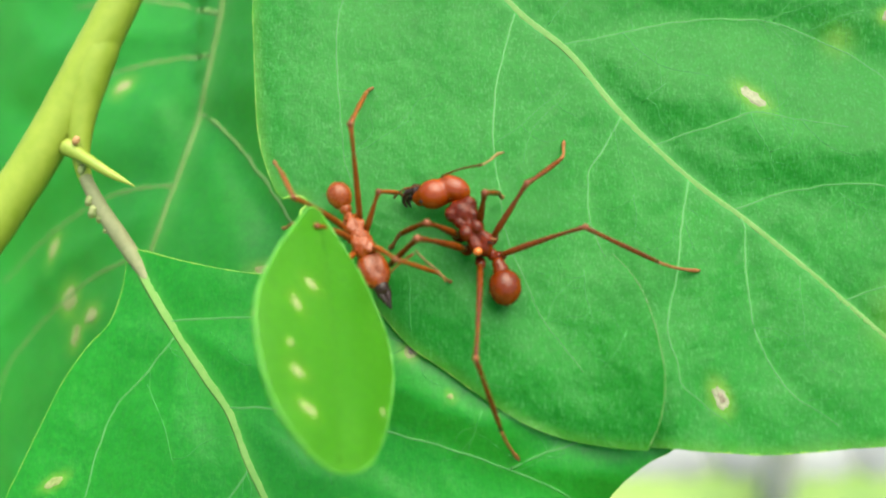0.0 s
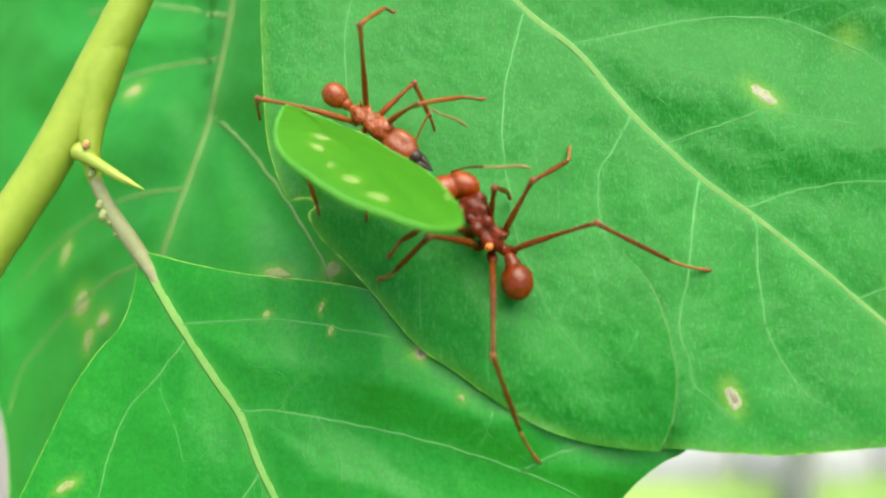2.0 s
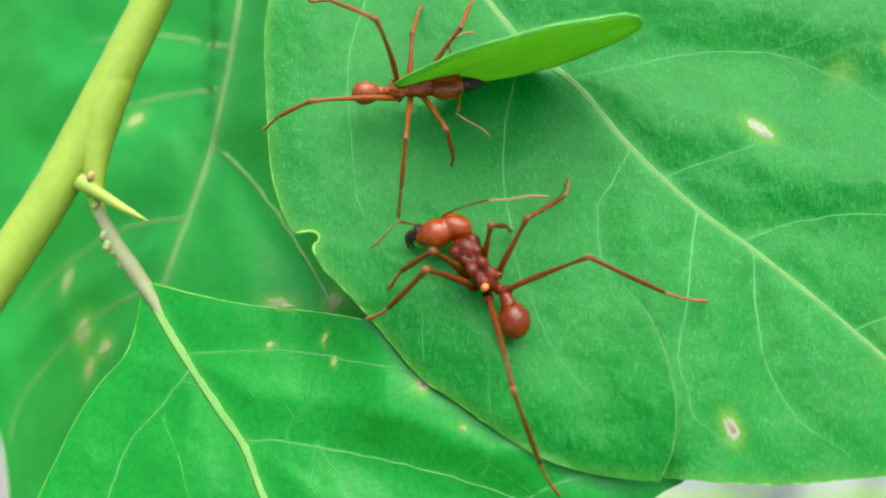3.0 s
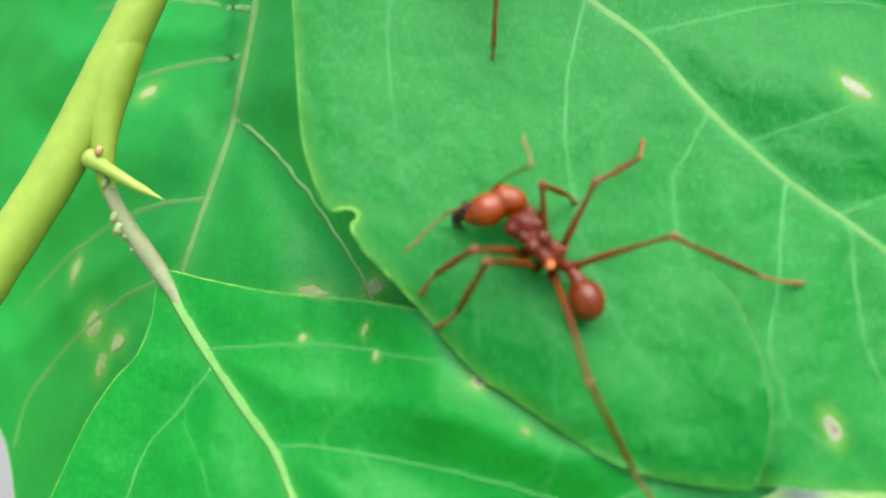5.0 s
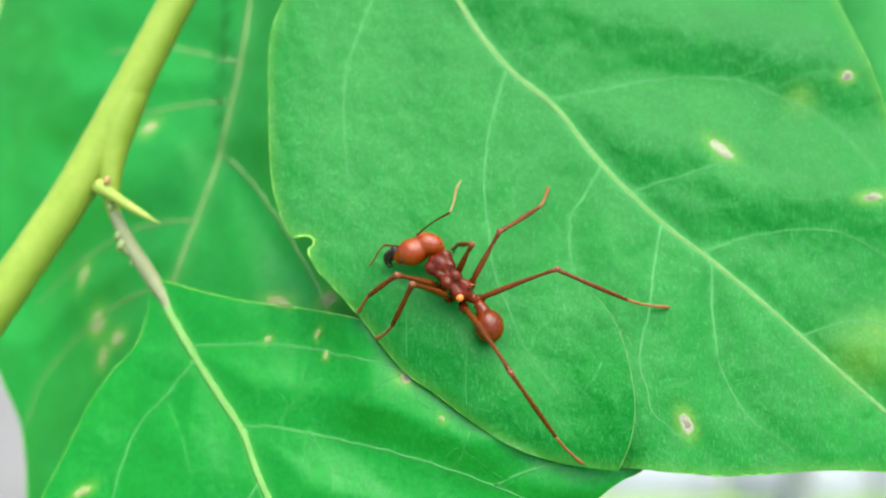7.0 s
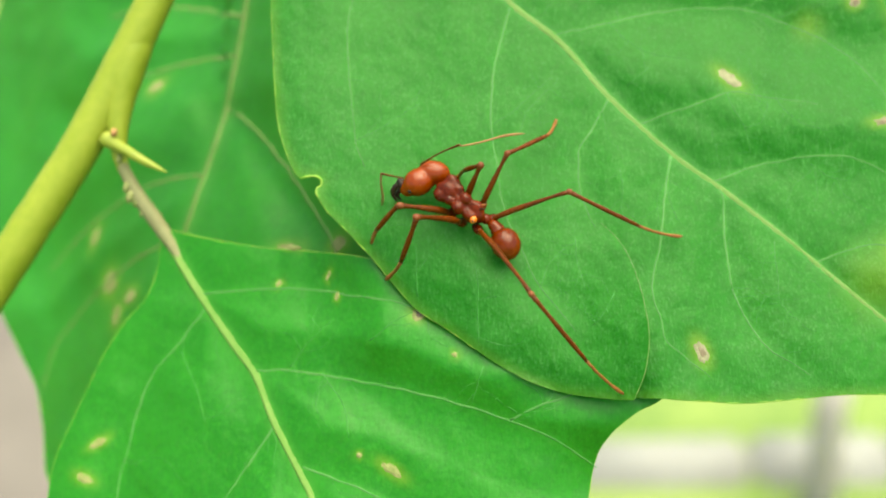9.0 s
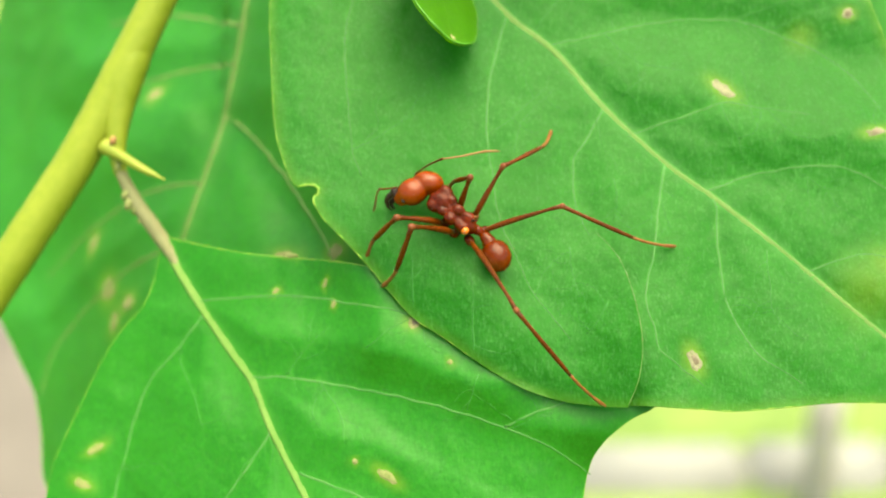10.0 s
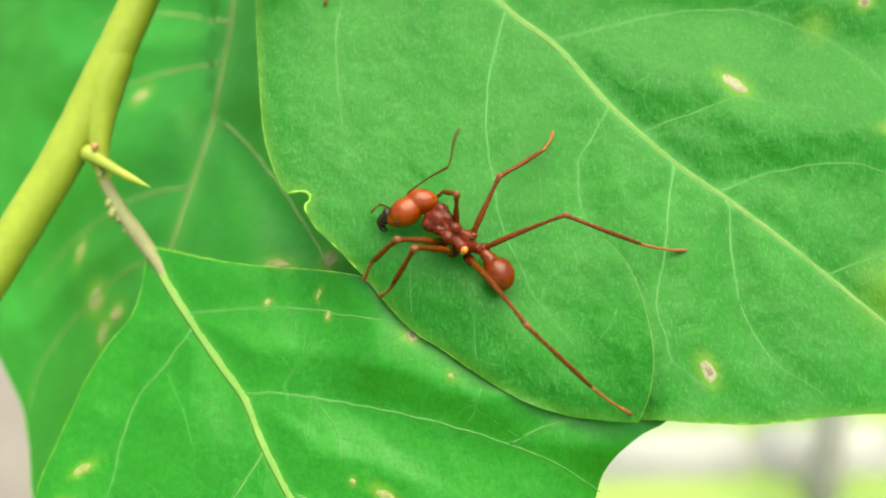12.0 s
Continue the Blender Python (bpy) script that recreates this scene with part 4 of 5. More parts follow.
def fragment(label, long, wide, narrow, seed, spotted=True):
    """A leaf piece cut by an ant, lying along x."""
    rng = random.Random(seed)
    half = long / 2
    pts = []
    for k in range(18):
        a = 2 * math.pi * k / 18
        u = math.cos(a)
        w = math.sin(a) * (wide / 2) * (1 - narrow * max(0, -u) ** 1.5) * (1 + 0.03 * rng.uniform(-1, 1))
        pts.append((half * u, w))
    w = -wide / 2
    spots = [(-0.32 * half, 0.22 * w, 0.50, 0.30, 60), (-0.14 * half, 0.45 * w, 0.50, 0.26, 30), (0.37 * half, 0.52 * w, 0.52, 0.30, 60),
             (0.62 * half, 0.42 * w, 0.55, 0.30, 60), (0.18 * half, 0.60 * w, 0.24, 0.16, 0), (0.5 * half, -0.72 * w, 0.28, 0.14, 0)]
    if not spotted:
        spots = [(0.95 * half, 0.0, 0.26, 0.2, 90)]
    return leaf("leaf_fragment", SPRIG, label, mat_frag, pts, lambda x, z: 0.022 * z * z + 0.004 * x * x, [(-half * 0.92, 0.3), (0, 0.1), (half * 0.95, -0.1)], 0.10,
                [], [], spots, step=0.4, thick=0.25, quilt=0.08, curl=0.0,
                group="cut leaf pieces", vein_width=0.05, edge=0.10, crisp=0.25, rim_material=mat_cut_rim, rib_material=mat_frag, scar_material=mat_tan)


ANT_ROWS = [
    (0, (2.00, 68.40, -0.10), -13),
    (0.5, (1.81, 68.39, -0.20), -13),
    (1, (2.17, 68.43, 0.04), -13),
    (1.5, (1.94, 68.42, -0.06), -14),
    (2, (2.09, 68.48, 0.20), -12),
    (2.5, (1.93, 68.43, -0.02), -11),
    (3, (1.70, 68.40, -0.21), -9),
    (3.5, (1.89, 68.48, 0.20), -6),
    (5.5, (1.64, 68.41, -0.19), -3),
    (6, (1.67, 68.36, -0.37), -2),
    (6.5, (1.74, 68.37, -0.30), -7),
    (7, (1.44, 68.33, -0.64), -3),
    (7.5, (1.63, 68.41, -0.18), 6),
    (9.5, (1.51, 68.48, 0.07), 3),
    (10, (1.38, 68.46, -0.08), 2),
    (10.5, (1.23, 68.42, -0.35), 0),
    (11, (1.37, 68.36, -0.54), 5),
    (11.5, (1.41, 68.35, -0.54), 5),
    (12, (1.29, 68.33, -0.74), 5)]
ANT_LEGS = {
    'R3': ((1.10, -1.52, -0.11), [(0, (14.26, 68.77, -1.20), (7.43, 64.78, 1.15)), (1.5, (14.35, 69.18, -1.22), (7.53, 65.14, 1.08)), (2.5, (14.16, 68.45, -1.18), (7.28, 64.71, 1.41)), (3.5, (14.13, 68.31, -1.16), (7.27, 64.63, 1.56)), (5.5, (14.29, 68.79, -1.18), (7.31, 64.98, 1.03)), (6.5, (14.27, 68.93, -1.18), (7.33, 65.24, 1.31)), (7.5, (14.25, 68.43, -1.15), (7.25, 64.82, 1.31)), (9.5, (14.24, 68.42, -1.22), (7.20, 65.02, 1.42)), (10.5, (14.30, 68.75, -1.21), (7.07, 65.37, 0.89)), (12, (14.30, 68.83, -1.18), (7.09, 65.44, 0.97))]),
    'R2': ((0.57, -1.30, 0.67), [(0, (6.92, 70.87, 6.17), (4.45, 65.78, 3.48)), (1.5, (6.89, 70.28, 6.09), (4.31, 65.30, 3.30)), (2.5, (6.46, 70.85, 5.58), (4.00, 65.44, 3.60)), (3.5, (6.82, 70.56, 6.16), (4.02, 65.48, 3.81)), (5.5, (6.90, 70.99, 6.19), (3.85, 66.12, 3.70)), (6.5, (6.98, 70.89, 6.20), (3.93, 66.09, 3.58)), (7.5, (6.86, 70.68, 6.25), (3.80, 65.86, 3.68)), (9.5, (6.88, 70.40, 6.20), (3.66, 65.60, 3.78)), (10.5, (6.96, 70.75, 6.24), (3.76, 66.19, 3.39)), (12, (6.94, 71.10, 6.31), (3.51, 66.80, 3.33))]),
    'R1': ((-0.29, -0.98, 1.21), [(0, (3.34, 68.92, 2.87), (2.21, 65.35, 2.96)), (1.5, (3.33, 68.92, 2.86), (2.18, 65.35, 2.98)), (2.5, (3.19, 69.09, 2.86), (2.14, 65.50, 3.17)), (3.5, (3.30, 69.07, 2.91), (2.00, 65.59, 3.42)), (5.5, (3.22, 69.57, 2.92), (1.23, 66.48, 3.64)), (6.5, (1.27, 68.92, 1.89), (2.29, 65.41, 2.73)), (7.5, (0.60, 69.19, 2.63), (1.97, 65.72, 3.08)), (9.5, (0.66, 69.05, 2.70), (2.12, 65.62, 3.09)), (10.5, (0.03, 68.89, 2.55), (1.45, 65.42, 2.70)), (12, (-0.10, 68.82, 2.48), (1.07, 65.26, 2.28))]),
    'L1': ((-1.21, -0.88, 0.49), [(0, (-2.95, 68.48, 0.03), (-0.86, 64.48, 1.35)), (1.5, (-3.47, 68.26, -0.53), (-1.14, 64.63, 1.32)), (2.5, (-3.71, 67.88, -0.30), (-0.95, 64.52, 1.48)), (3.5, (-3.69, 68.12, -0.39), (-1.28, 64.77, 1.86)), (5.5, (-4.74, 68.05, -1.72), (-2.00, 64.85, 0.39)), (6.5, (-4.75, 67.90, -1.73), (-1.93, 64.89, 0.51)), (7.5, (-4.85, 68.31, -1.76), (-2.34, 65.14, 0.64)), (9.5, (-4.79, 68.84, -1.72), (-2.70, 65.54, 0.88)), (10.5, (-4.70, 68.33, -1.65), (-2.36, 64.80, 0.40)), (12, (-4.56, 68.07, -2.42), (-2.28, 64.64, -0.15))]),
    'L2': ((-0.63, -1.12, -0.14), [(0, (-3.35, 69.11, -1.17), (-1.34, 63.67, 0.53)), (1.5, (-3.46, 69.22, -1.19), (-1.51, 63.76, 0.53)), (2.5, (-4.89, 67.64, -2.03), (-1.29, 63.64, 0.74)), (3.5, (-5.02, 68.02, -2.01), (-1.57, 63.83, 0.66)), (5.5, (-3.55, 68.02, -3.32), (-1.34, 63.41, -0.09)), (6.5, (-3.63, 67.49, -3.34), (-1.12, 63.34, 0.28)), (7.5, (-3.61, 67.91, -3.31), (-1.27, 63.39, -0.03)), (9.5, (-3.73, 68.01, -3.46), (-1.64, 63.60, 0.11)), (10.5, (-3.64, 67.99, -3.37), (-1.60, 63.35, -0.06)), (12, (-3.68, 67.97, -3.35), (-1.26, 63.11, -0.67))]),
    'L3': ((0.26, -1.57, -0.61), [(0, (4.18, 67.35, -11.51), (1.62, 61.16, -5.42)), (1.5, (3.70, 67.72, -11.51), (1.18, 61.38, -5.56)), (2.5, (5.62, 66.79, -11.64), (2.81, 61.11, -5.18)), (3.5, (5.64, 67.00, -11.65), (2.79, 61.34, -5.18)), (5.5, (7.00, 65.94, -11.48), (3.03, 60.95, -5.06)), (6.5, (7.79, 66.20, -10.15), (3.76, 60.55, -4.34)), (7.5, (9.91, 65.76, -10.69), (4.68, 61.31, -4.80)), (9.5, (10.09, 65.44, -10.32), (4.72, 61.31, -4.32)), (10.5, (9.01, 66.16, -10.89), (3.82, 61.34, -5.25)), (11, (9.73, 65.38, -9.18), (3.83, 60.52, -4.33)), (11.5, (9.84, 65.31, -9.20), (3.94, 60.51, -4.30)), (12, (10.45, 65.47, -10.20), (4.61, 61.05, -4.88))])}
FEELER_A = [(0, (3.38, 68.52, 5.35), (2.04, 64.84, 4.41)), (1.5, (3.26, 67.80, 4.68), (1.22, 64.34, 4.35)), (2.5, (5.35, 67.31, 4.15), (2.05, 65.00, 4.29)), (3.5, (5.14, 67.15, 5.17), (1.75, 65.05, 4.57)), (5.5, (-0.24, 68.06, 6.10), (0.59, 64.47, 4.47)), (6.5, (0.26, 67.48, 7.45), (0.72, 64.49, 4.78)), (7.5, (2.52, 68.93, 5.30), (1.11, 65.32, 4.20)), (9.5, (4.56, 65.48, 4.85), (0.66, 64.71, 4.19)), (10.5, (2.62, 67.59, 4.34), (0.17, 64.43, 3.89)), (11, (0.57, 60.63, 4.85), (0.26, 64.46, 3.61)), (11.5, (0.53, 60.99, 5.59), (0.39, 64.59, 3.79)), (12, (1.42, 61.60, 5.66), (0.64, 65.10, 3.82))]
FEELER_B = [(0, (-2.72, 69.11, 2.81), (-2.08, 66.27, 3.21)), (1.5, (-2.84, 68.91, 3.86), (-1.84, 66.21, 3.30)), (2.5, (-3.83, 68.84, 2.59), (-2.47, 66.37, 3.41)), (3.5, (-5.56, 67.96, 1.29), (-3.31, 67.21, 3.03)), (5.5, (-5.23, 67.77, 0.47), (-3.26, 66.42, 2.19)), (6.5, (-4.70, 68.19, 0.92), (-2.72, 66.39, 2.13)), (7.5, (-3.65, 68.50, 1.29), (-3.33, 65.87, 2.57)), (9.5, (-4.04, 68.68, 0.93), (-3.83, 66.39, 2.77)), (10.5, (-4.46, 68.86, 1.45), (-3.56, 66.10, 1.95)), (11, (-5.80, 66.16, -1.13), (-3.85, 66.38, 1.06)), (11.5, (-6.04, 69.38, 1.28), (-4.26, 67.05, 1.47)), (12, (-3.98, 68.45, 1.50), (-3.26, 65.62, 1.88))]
CARRIER_ROWS = [
    (0, (-5.65, 67.20, 2.95), -67.3),
    (0.5, (-6.03, 67.43, 4.74), -64.4),
    (1, (-6.30, 67.65, 6.06), -70.8),
    (1.5, (-6.16, 67.79, 6.56), -69.5),
    (2, (-6.45, 68.30, 8.61), -40.9),
    (2.5, (-5.18, 68.53, 8.57), -14.0),
    (3, (-5.03, 69.25, 10.75), 6.9),
    (3.5, (-3.35, 70.06, 12.32), 24.4),
    (4.2, (-1.05, 71.57, 17.04), 50.0),
    (5.3, (-2.37, 71.36, 16.34), 75.0),
    (5.6, (0.83, 72.51, 21.89), 60.0),
    (6.2, (12.47, 73.53, 22.21), 40.0),
    (7.2, (26.77, 77.38, 32.45), 40.0),
    (12, (25.99, 76.33, 28.64), 40.0)]
CARRIER_LEGS = {
    'a': [(0, (-3.97, 71.87, 9.55), (-4.76, 63.62, 6.42)), (0.5, (-3.88, 72.24, 9.55), (-4.65, 63.54, 8.04)), (1, (-3.92, 71.70, 9.51), (-4.17, 62.92, 8.37)), (1.5, (-3.87, 71.47, 9.47), (-4.69, 62.69, 8.56)), (2, (-3.23, 72.08, 13.94), (-4.65, 63.67, 11.57)), (2.5, (-6.70, 71.81, 15.42), (-3.94, 64.06, 12.14)), (3, (-8.47, 71.58, 16.58), (-4.08, 64.36, 13.93)), (3.5, (-8.64, 71.26, 18.38), (-2.88, 65.15, 15.56))],
    'b': [(0, (-2.01, 69.15, 2.88), (-3.40, 65.23, 3.01)), (0.5, (-2.29, 69.19, 3.36), (-3.14, 65.25, 4.38)), (1, (-2.17, 68.05, 3.06), (-4.09, 64.59, 4.34)), (1.5, (-0.82, 71.03, 6.29), (-2.60, 67.27, 6.20)), (2, (-0.81, 70.93, 6.40), (-2.05, 68.09, 9.18)), (2.5, (-0.39, 71.91, 12.88), (-1.79, 68.46, 11.02)), (3, (-1.87, 73.18, 16.54), (-2.30, 69.77, 14.20)), (3.5, (-1.76, 74.51, 19.12), (-1.78, 71.41, 16.34))],
    'c': [(0, (0.65, 68.04, -1.89), (-2.41, 62.84, -0.55)), (0.5, (-1.65, 68.74, 1.77), (-3.42, 62.94, 2.96)), (1, (-1.29, 69.62, 1.72), (-2.56, 63.61, 2.36)), (1.5, (-1.46, 69.65, 1.54), (-2.35, 63.73, 3.08)), (2, (1.92, 69.46, 8.46), (-1.72, 64.54, 7.59)), (2.5, (4.29, 72.62, 10.79), (1.71, 67.17, 9.41)), (3, (1.27, 73.14, 16.84), (0.43, 67.67, 14.09)), (3.5, (0.30, 72.41, 17.89), (-0.40, 66.98, 15.03))],
    'd': [(0, (-9.04, 66.19, 4.71), (-7.46, 61.82, 2.57)), (0.5, (-10.85, 70.65, 9.24), (-9.59, 66.35, 6.79)), (1, (-11.12, 71.13, 12.40), (-9.52, 68.16, 8.56)), (1.5, (-11.14, 71.98, 12.32), (-9.32, 68.52, 9.03)), (2, (-10.96, 70.64, 7.53), (-10.26, 65.61, 8.09)), (2.5, (-10.74, 69.90, 8.72), (-8.11, 65.52, 8.69)), (3, (-10.94, 70.15, 8.81), (-7.76, 66.30, 9.90)), (3.5, (-7.02, 71.41, 6.63), (-5.14, 67.55, 9.40))],
    'e': [(0, (-8.70, 67.11, 1.11), (-6.36, 62.29, 1.16)), (0.5, (-8.35, 67.52, 2.39), (-6.52, 62.53, 3.09)), (1, (-8.90, 67.35, 1.21), (-7.09, 62.66, 3.06)), (1.5, (-9.35, 67.35, 2.09), (-7.01, 62.83, 3.75)), (2, (-7.31, 69.44, 1.42), (-7.79, 65.14, 4.59)), (2.5, (-7.60, 69.07, 0.96), (-5.32, 65.89, 4.63)), (3, (-3.15, 69.15, 3.68), (-2.59, 65.78, 7.81)), (3.5, (2.74, 70.09, 6.74), (0.94, 66.89, 10.64))],
    'f': [(0, (-6.78, 66.29, -3.60), (-5.28, 62.81, -1.12)), (0.5, (-6.44, 66.70, -1.89), (-5.17, 63.08, 0.53)), (1, (-6.76, 67.28, -1.25), (-5.76, 63.52, 1.08)), (1.5, (-6.32, 67.33, -0.07), (-5.37, 63.45, 2.07)), (2, (-4.77, 69.37, 1.40), (-4.75, 65.31, 3.39)), (2.5, (0.61, 69.10, 4.46), (-1.38, 65.19, 5.59)), (3, (-0.09, 70.89, 6.50), (-0.40, 66.77, 8.36)), (3.5, (3.38, 71.34, 9.82), (1.76, 67.63, 11.85))]}
FRAGMENT_ROWS = [
    (0, (-5.41, 59.40, -3.90), (0.138, -0.494, -0.859), (-0.692, -0.668, 0.273)),
    (0.3, (-4.99, 60.44, -1.56), (0.252, -0.442, -0.861), (-0.623, -0.755, 0.205)),
    (0.6, (-4.69, 60.80, -0.88), (0.353, -0.386, -0.852), (-0.492, -0.851, 0.181)),
    (0.9, (-6.27, 59.97, -1.10), (0.032, -0.488, -0.872), (-0.544, -0.740, 0.395)),
    (1.2, (-6.53, 60.18, -0.66), (0.138, -0.481, -0.866), (-0.564, -0.757, 0.330)),
    (1.5, (-5.75, 60.40, -0.51), (0.104, -0.463, -0.880), (-0.549, -0.765, 0.337)),
    (1.8, (-5.44, 62.04, 2.38), (0.313, -0.350, -0.883), (-0.556, -0.821, 0.128)),
    (2, (-4.49, 61.37, 4.57), (0.569, -0.669, -0.479), (-0.747, -0.664, 0.041)),
    (2.2, (-2.93, 62.76, 6.12), (0.675, -0.626, -0.390), (-0.627, -0.766, 0.143)),
    (2.5, (1.42, 66.11, 7.08), (0.952, -0.239, -0.192), (-0.233, -0.971, 0.056)),
    (2.75, (2.68, 67.22, 9.88), (0.979, -0.202, 0.003), (-0.202, -0.979, -0.012)),
    (3, (3.50, 68.24, 12.99), (0.967, -0.114, 0.228), (-0.131, -0.990, 0.060)),
    (3.5, (4.86, 69.01, 16.41), (0.897, -0.088, 0.434), (-0.068, -0.996, -0.062))]
FRAGMENT_TWO_ROWS = [
    (0, (13.36, 73.18, 29.72), 20.0, -42),
    (9.3, (9.42, 71.45, 23.35), 10.0, -42),
    (9.7, (4.05, 69.12, 15.97), 6.0, -42),
    (10, (1.01, 67.50, 11.53), 4.0, -36),
    (10.2, (-2.27, 67.50, 11.16), 0.0, -14),
    (10.4, (-4.16, 67.35, 11.63), -2.7, 0),
    (10.5, (-5.11, 67.28, 11.86), -4.0, 0),
    (10.6, (-5.69, 67.08, 11.56), -4.7, 0),
    (10.8, (-6.85, 66.69, 10.96), -6.0, 0),
    (11, (-8.13, 67.16, 12.74), -8.0, 0),
    (11.2, (-8.95, 67.75, 15.30), -9.3, 0),
    (11.4, (-9.45, 68.15, 16.23), -10.5, 0),
    (11.6, (-9.95, 68.45, 16.88), -11.5, 0),
    (11.8, (-10.43, 68.73, 17.53), -12.7, 0),
    (12, (-10.90, 69.00, 18.20), -14.0, 0)]
CARRIER_TWO_LEGS = {
    'a': [(0, (19.69, 79.95, 36.25), (17.98, 76.52, 38.23)), (9.3, (17.12, 77.92, 28.63), (15.59, 74.6, 30.91)), (9.7, (10.31, 75.15, 21.84), (9.83, 72.01, 23.65)), (10.0, (8.3, 74.52, 20.98), (7.47, 70.87, 20.91)), (10.4, (6.24, 73.51, 17.65), (4.36, 70.21, 18.93)), (10.8, (4.37, 73.42, 16.1), (2.33, 69.79, 17.62)), (11.0, (2.86, 72.27, 12.59), (1.06, 69.42, 16.63)), (11.2, (2.59, 72.66, 13.78), (0.66, 69.87, 18.19)), (11.4, (2.43, 72.57, 13.59), (0.35, 70.02, 18.7)), (11.6, (2.3, 72.5, 13.41), (0.1, 70.12, 18.87)), (11.8, (1.6, 72.77, 14.35), (-0.42, 70.38, 19.59)), (12.0, (0.32, 73.35, 16.28), (-1.21, 70.77, 20.79))],
    'b': [(0, (16.51, 79.21, 34.62), (16.11, 76.08, 37.27)), (9.3, (13.69, 77.34, 27.54), (13.57, 74.25, 30.27)), (9.7, (8.42, 74.97, 21.83), (8.57, 71.88, 23.57)), (10.0, (5.63, 73.83, 19.72), (5.82, 70.48, 20.21)), (10.2, (4.29, 73.59, 17.22), (3.81, 70.32, 18.59)), (10.4, (1.96, 73.36, 15.94), (1.9, 70.11, 18.05)), (10.6, (0.89, 72.29, 13.05), (0.75, 69.41, 16.46)), (10.8, (1.12, 72.07, 12.4), (0.38, 69.09, 15.76)), (11.0, (0.92, 72.22, 12.84), (-0.23, 69.37, 16.75)), (11.2, (1.05, 72.4, 13.35), (-0.43, 69.72, 17.98)), (11.4, (-1.09, 73.59, 17.18), (-1.73, 70.51, 20.51)), (11.6, (-2.34, 73.66, 17.5), (-2.54, 70.68, 20.93)), (12.0, (-2.49, 73.77, 17.89), (-2.94, 70.97, 21.62))],
    'c': [(0, (14.33, 78.7, 33.5), (14.72, 75.75, 36.56)), (9.3, (11.33, 76.94, 26.8), (12.06, 73.99, 29.8)), (9.7, (8.08, 75.38, 22.72), (8.07, 72.03, 23.94)), (10.0, (4.51, 73.82, 19.74), (4.92, 70.43, 20.15)), (10.2, (2.44, 73.21, 15.36), (2.55, 70.09, 17.61)), (10.4, (0.92, 72.07, 12.37), (1.04, 69.42, 16.23)), (10.6, (-0.23, 71.77, 11.25), (-0.16, 69.12, 15.54)), (10.8, (-1.8, 71.51, 10.27), (-1.43, 68.78, 14.68)), (11.0, (-3.46, 71.71, 11.33), (-2.76, 69.09, 15.99)), (11.2, (-4.78, 71.77, 12.3), (-3.69, 69.38, 17.46)), (11.4, (-7.52, 71.85, 13.97), (-5.29, 69.62, 18.91)), (11.6, (-7.09, 71.89, 13.96), (-5.26, 69.77, 19.17)), (11.8, (-6.67, 72.03, 14.25), (-5.22, 69.97, 19.58)), (12.0, (-6.83, 72.09, 14.51), (-5.45, 70.11, 19.96))]}

LEG_REACH = {'R3': (5.16, 8.25), 'R2': (3.76, 6.26), 'R1': (2.78, 3.75), 'L1': (3.64, 4.70), 'L2': (4.54, 6.05), 'L3': (7.36, 9.05)}
LEG_GIRTH = {'R3': 1.08, 'R2': 1.15, 'R1': 1.3, 'L1': 1.35, 'L2': 1.35, 'L3': 1.1}
LEG_BOW = {'R3': -0.6, 'R2': -0.6, 'R1': 0.0, 'L1': -0.2, 'L2': 0.45, 'L3': -0.45}
ant, ant_head = standing_ant()
ant_limbs = {}
for key, (hip, rows) in ANT_LEGS.items():
    _, foot, knee = next(r for r in rows if r[0] == 10.5)
    here = Vector(next(r for r in ANT_ROWS if r[0] == 10.5)[1])
    up, lo = LEG_REACH[key]
    part("coxa", blob([(Vector(hip) + Vector((0, 0.1, 0)), (Vector(knee) - here - Vector(hip)), 0.52, 0.30)], 3), mat_ant_dark, ant)
    ant_limbs[key] = (up, lo, *limb(ant, up, lo, mat_leg, LEG_GIRTH[key], LEG_BOW[key]))
feeler_a, feeler_b = feeler(ant_head, 3.30, 4.03, mat_leg), feeler(ant_head, 1.60, 2.94, mat_leg)
carrier, carrier_limbs = carrying_ant("orange leafcutter ant carrying a cut leaf piece")
carrier_two, carrier_two_limbs = carrying_ant("orange leafcutter ant walking with a rounded leaf piece")
piece = fragment("bright green cut leaf piece held up by an ant", 14.2, 8.6, 0.62, 2)
piece_two = fragment("rounded bright green leaf piece carried by an ant", 11.0, 7.4, 0.2, 7, False)


def leaf_pose(at, degrees):
    """A pose on the leaf: x along the leaf at that angle in the picture's sense, z out of the leaf."""
    x = Vector((math.cos(radians(degrees)), 0, math.sin(radians(degrees))))
    x = (x - NORMAL * x.dot(NORMAL)).normalized()
    y = NORMAL.cross(x)
    m = Matrix((x, y, NORMAL)).transposed().to_4x4()
    m.translation = Vector(at) * MM
    return m


def sheet_pose(at, x, y):
    x = Vector(x).normalized()
    z = -Vector(y)
    z = (z - x * z.dot(x)).normalized()
    m = Matrix((x, z.cross(x), z)).transposed().to_4x4()
    m.translation = Vector(at) * MM
    return m


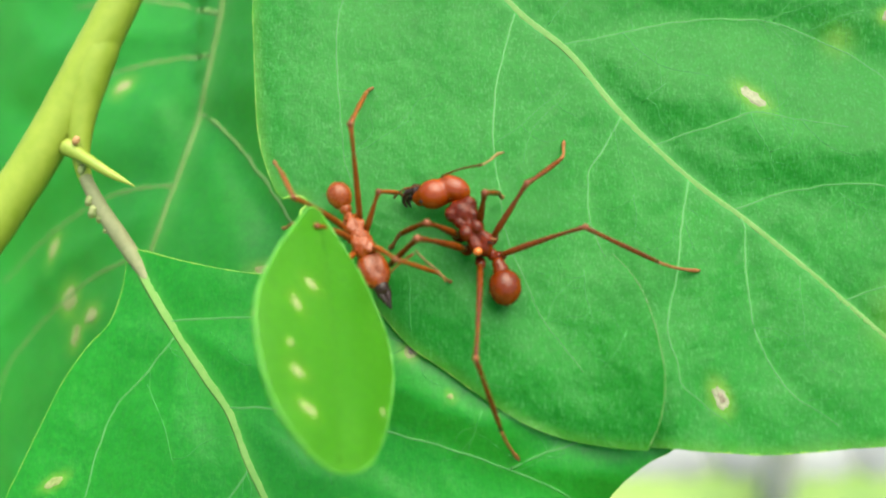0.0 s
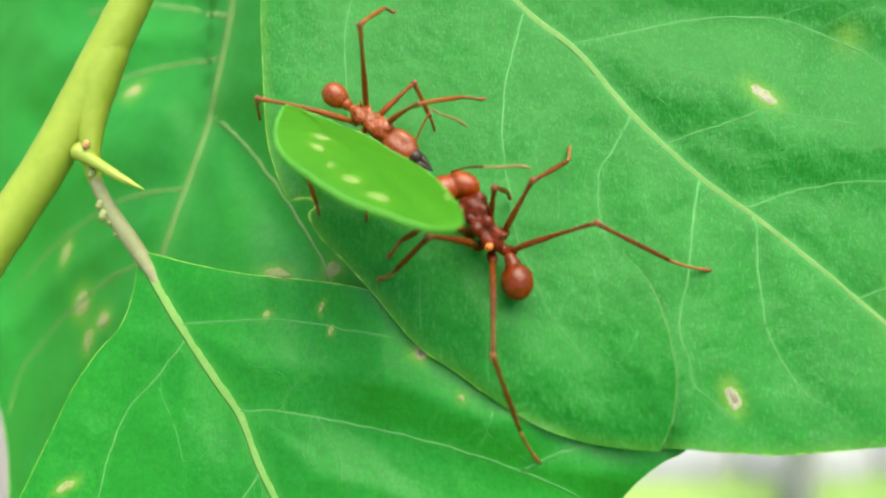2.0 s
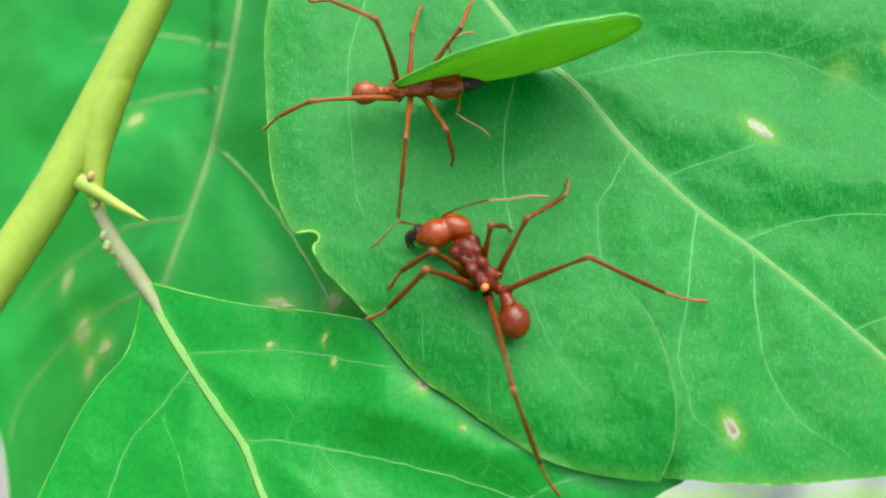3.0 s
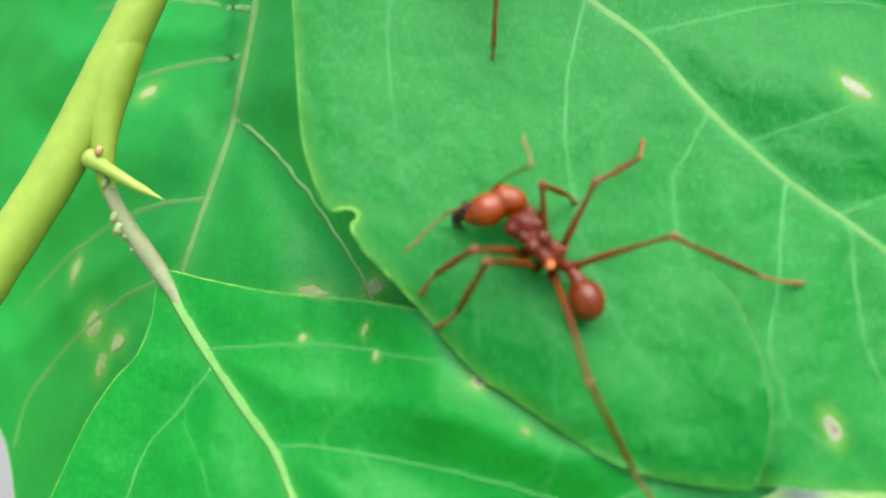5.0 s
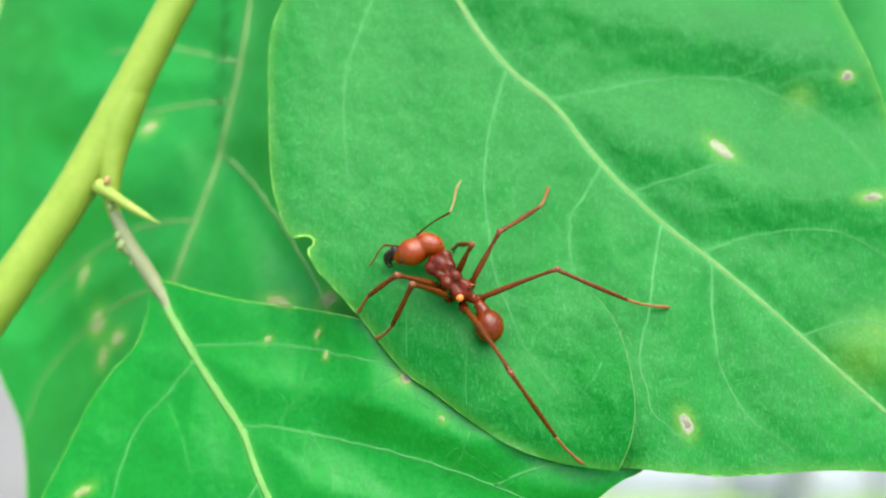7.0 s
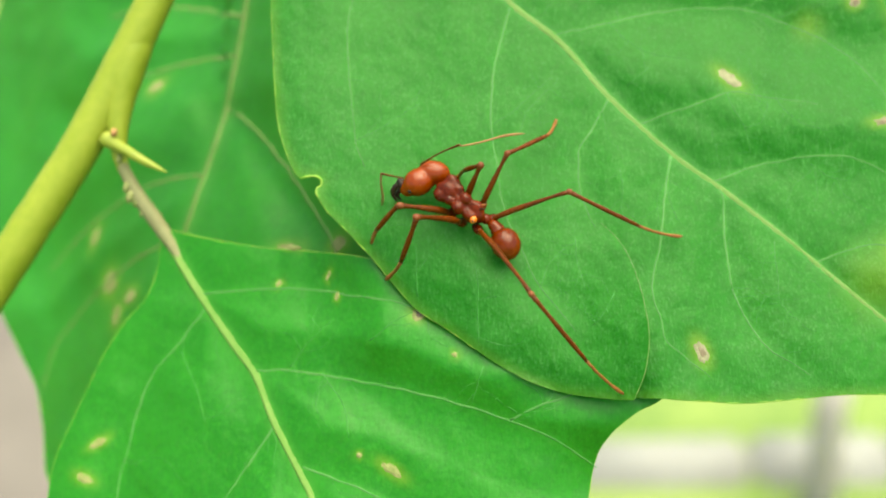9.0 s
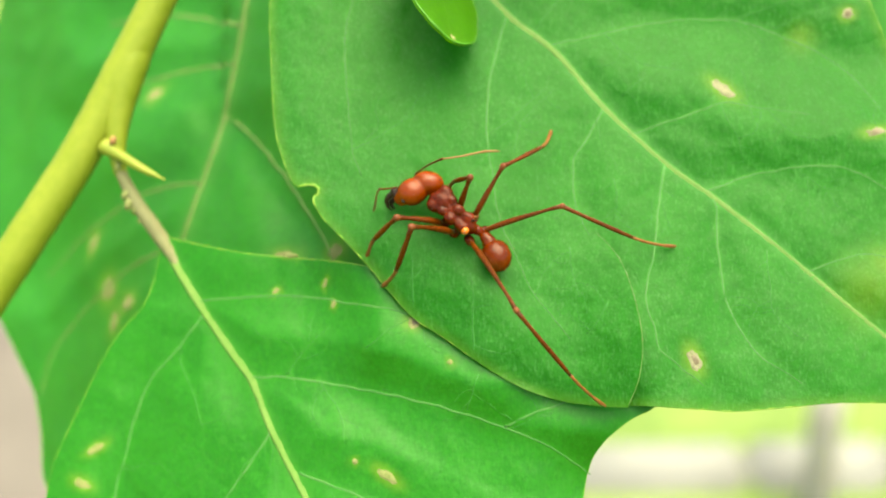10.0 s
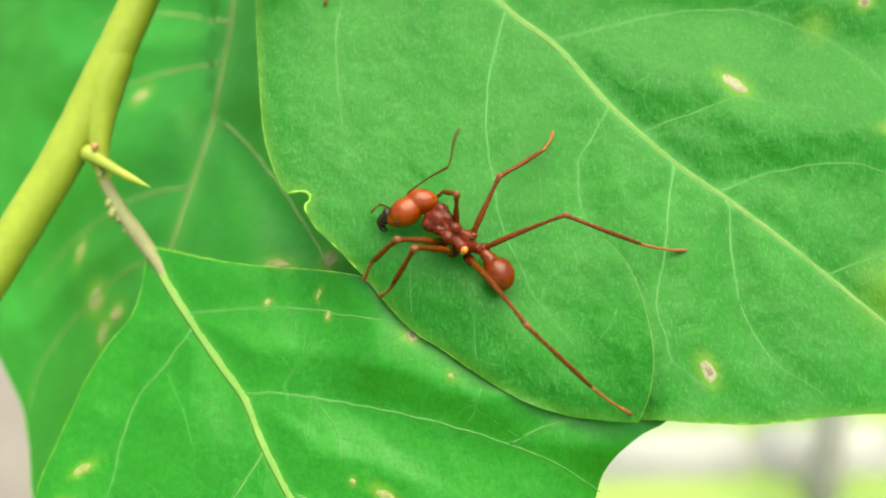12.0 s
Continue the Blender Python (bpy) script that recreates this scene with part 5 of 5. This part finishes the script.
def limb_rows(body, hip, rows, up, lo):
    """Rows for the two moving pieces of a limb, in the space of its body."""
    first, second = [], []
    known = [r[0] for r in rows]
    for t in body:
        if t > known[-1]:
            break
        foot, hint = ([np.interp(t, known, [r[k][i] for r in rows]) for i in (0, 1, 2)] for k in (1, 2))
        back = body[t].inverted()
        here = [back @ (Vector(p) * MM) / MM for p in (foot, hint)]
        over = (back.to_3x3() @ NORMAL).normalized()
        knee, toe = bend(hip, here[0], here[1], up, lo)
        first.append((t, aim(hip, knee, over)))
        second.append((t, aim(knee, toe, over)))
    return first, second


def motions():
    turn = {t: Matrix.Translation(Vector(at) * MM) @ Matrix.Rotation(radians(a), 4, NORMAL) for t, at, a in ANT_ROWS}
    walk(ant, [(t, SPRIG @ m) for t, m in turn.items()])
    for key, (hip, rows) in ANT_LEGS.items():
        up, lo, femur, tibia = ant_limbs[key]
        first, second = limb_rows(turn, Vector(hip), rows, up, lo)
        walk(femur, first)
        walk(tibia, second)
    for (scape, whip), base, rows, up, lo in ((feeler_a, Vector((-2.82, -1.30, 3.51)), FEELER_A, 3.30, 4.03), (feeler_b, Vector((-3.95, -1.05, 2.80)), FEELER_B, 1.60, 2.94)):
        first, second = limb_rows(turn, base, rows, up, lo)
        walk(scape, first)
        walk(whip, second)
    turn = {t: leaf_pose(at, a) for t, at, a in CARRIER_ROWS}
    walk(carrier, [(t, SPRIG @ m) for t, m in turn.items()])
    for key, rows in CARRIER_LEGS.items():
        hip, up, lo, femur, tibia = carrier_limbs[key]
        first, second = limb_rows(turn, hip, rows, up, lo)
        walk(femur, first + [(12.0, first[-1][1])])
        walk(tibia, second + [(12.0, second[-1][1])])
    held = [(t, sheet_pose(at, x, y)) for t, at, x, y in FRAGMENT_ROWS]
    grip = turn[3.5].inverted() @ held[-1][1]
    held += [(t, m @ grip) for t, m in turn.items() if t > 3.5]
    walk(piece, [(t, SPRIG @ m) for t, m in held])
    # the second carrier crosses the upper part of the leaf late on
    two, body_two = [], {}
    for t, at, a, tip in FRAGMENT_TWO_ROWS:
        m = leaf_pose(at, 96 + a)
        x, y, z = (m.to_3x3().col[k] for k in range(3))
        along = (-x + 0.25 * z).normalized()
        face = Matrix.Rotation(radians(tip), 3, along) @ (y + 0.2 * z)
        two.append((t, sheet_pose(Vector(at) - 5.5 * along, along, face)))
        body_two[t] = leaf_pose(Vector(at) + 8.0 * x - 9.0 * y - 2.3 * z, 190 + a)
    walk(piece_two, [(t, SPRIG @ m) for t, m in two])
    walk(carrier_two, [(t, SPRIG @ m) for t, m in body_two.items()])
    for key, rows in CARRIER_TWO_LEGS.items():
        hip, up, lo, femur, tibia = carrier_two_limbs[key]
        first, second = limb_rows(body_two, hip, rows, up, lo)
        walk(femur, first)
        walk(tibia, second)
    for key in "def":
        hip, up, lo, femur, tibia = carrier_two_limbs[key]
        ahead = {"d": -2.6, "e": 0.4, "f": 2.2}[key]
        first, second = [], []
        for k, t in enumerate(body_two):
            step = 0.7 * (-1) ** (k + "def".index(key)) if 9.3 < t < 11.8 else 0.0
            foot = hip + Vector((ahead + step, -3.4, -2.0))
            knee, toe = bend(hip, foot, hip + Vector((ahead * 0.4, -1.8, 3.0)), up, lo)
            first.append((t, aim(hip, knee, Vector((0, 0, 1)))))
            second.append((t, aim(knee, toe, Vector((0, 0, 1)))))
        walk(femur, first)
        walk(tibia, second)


motions()
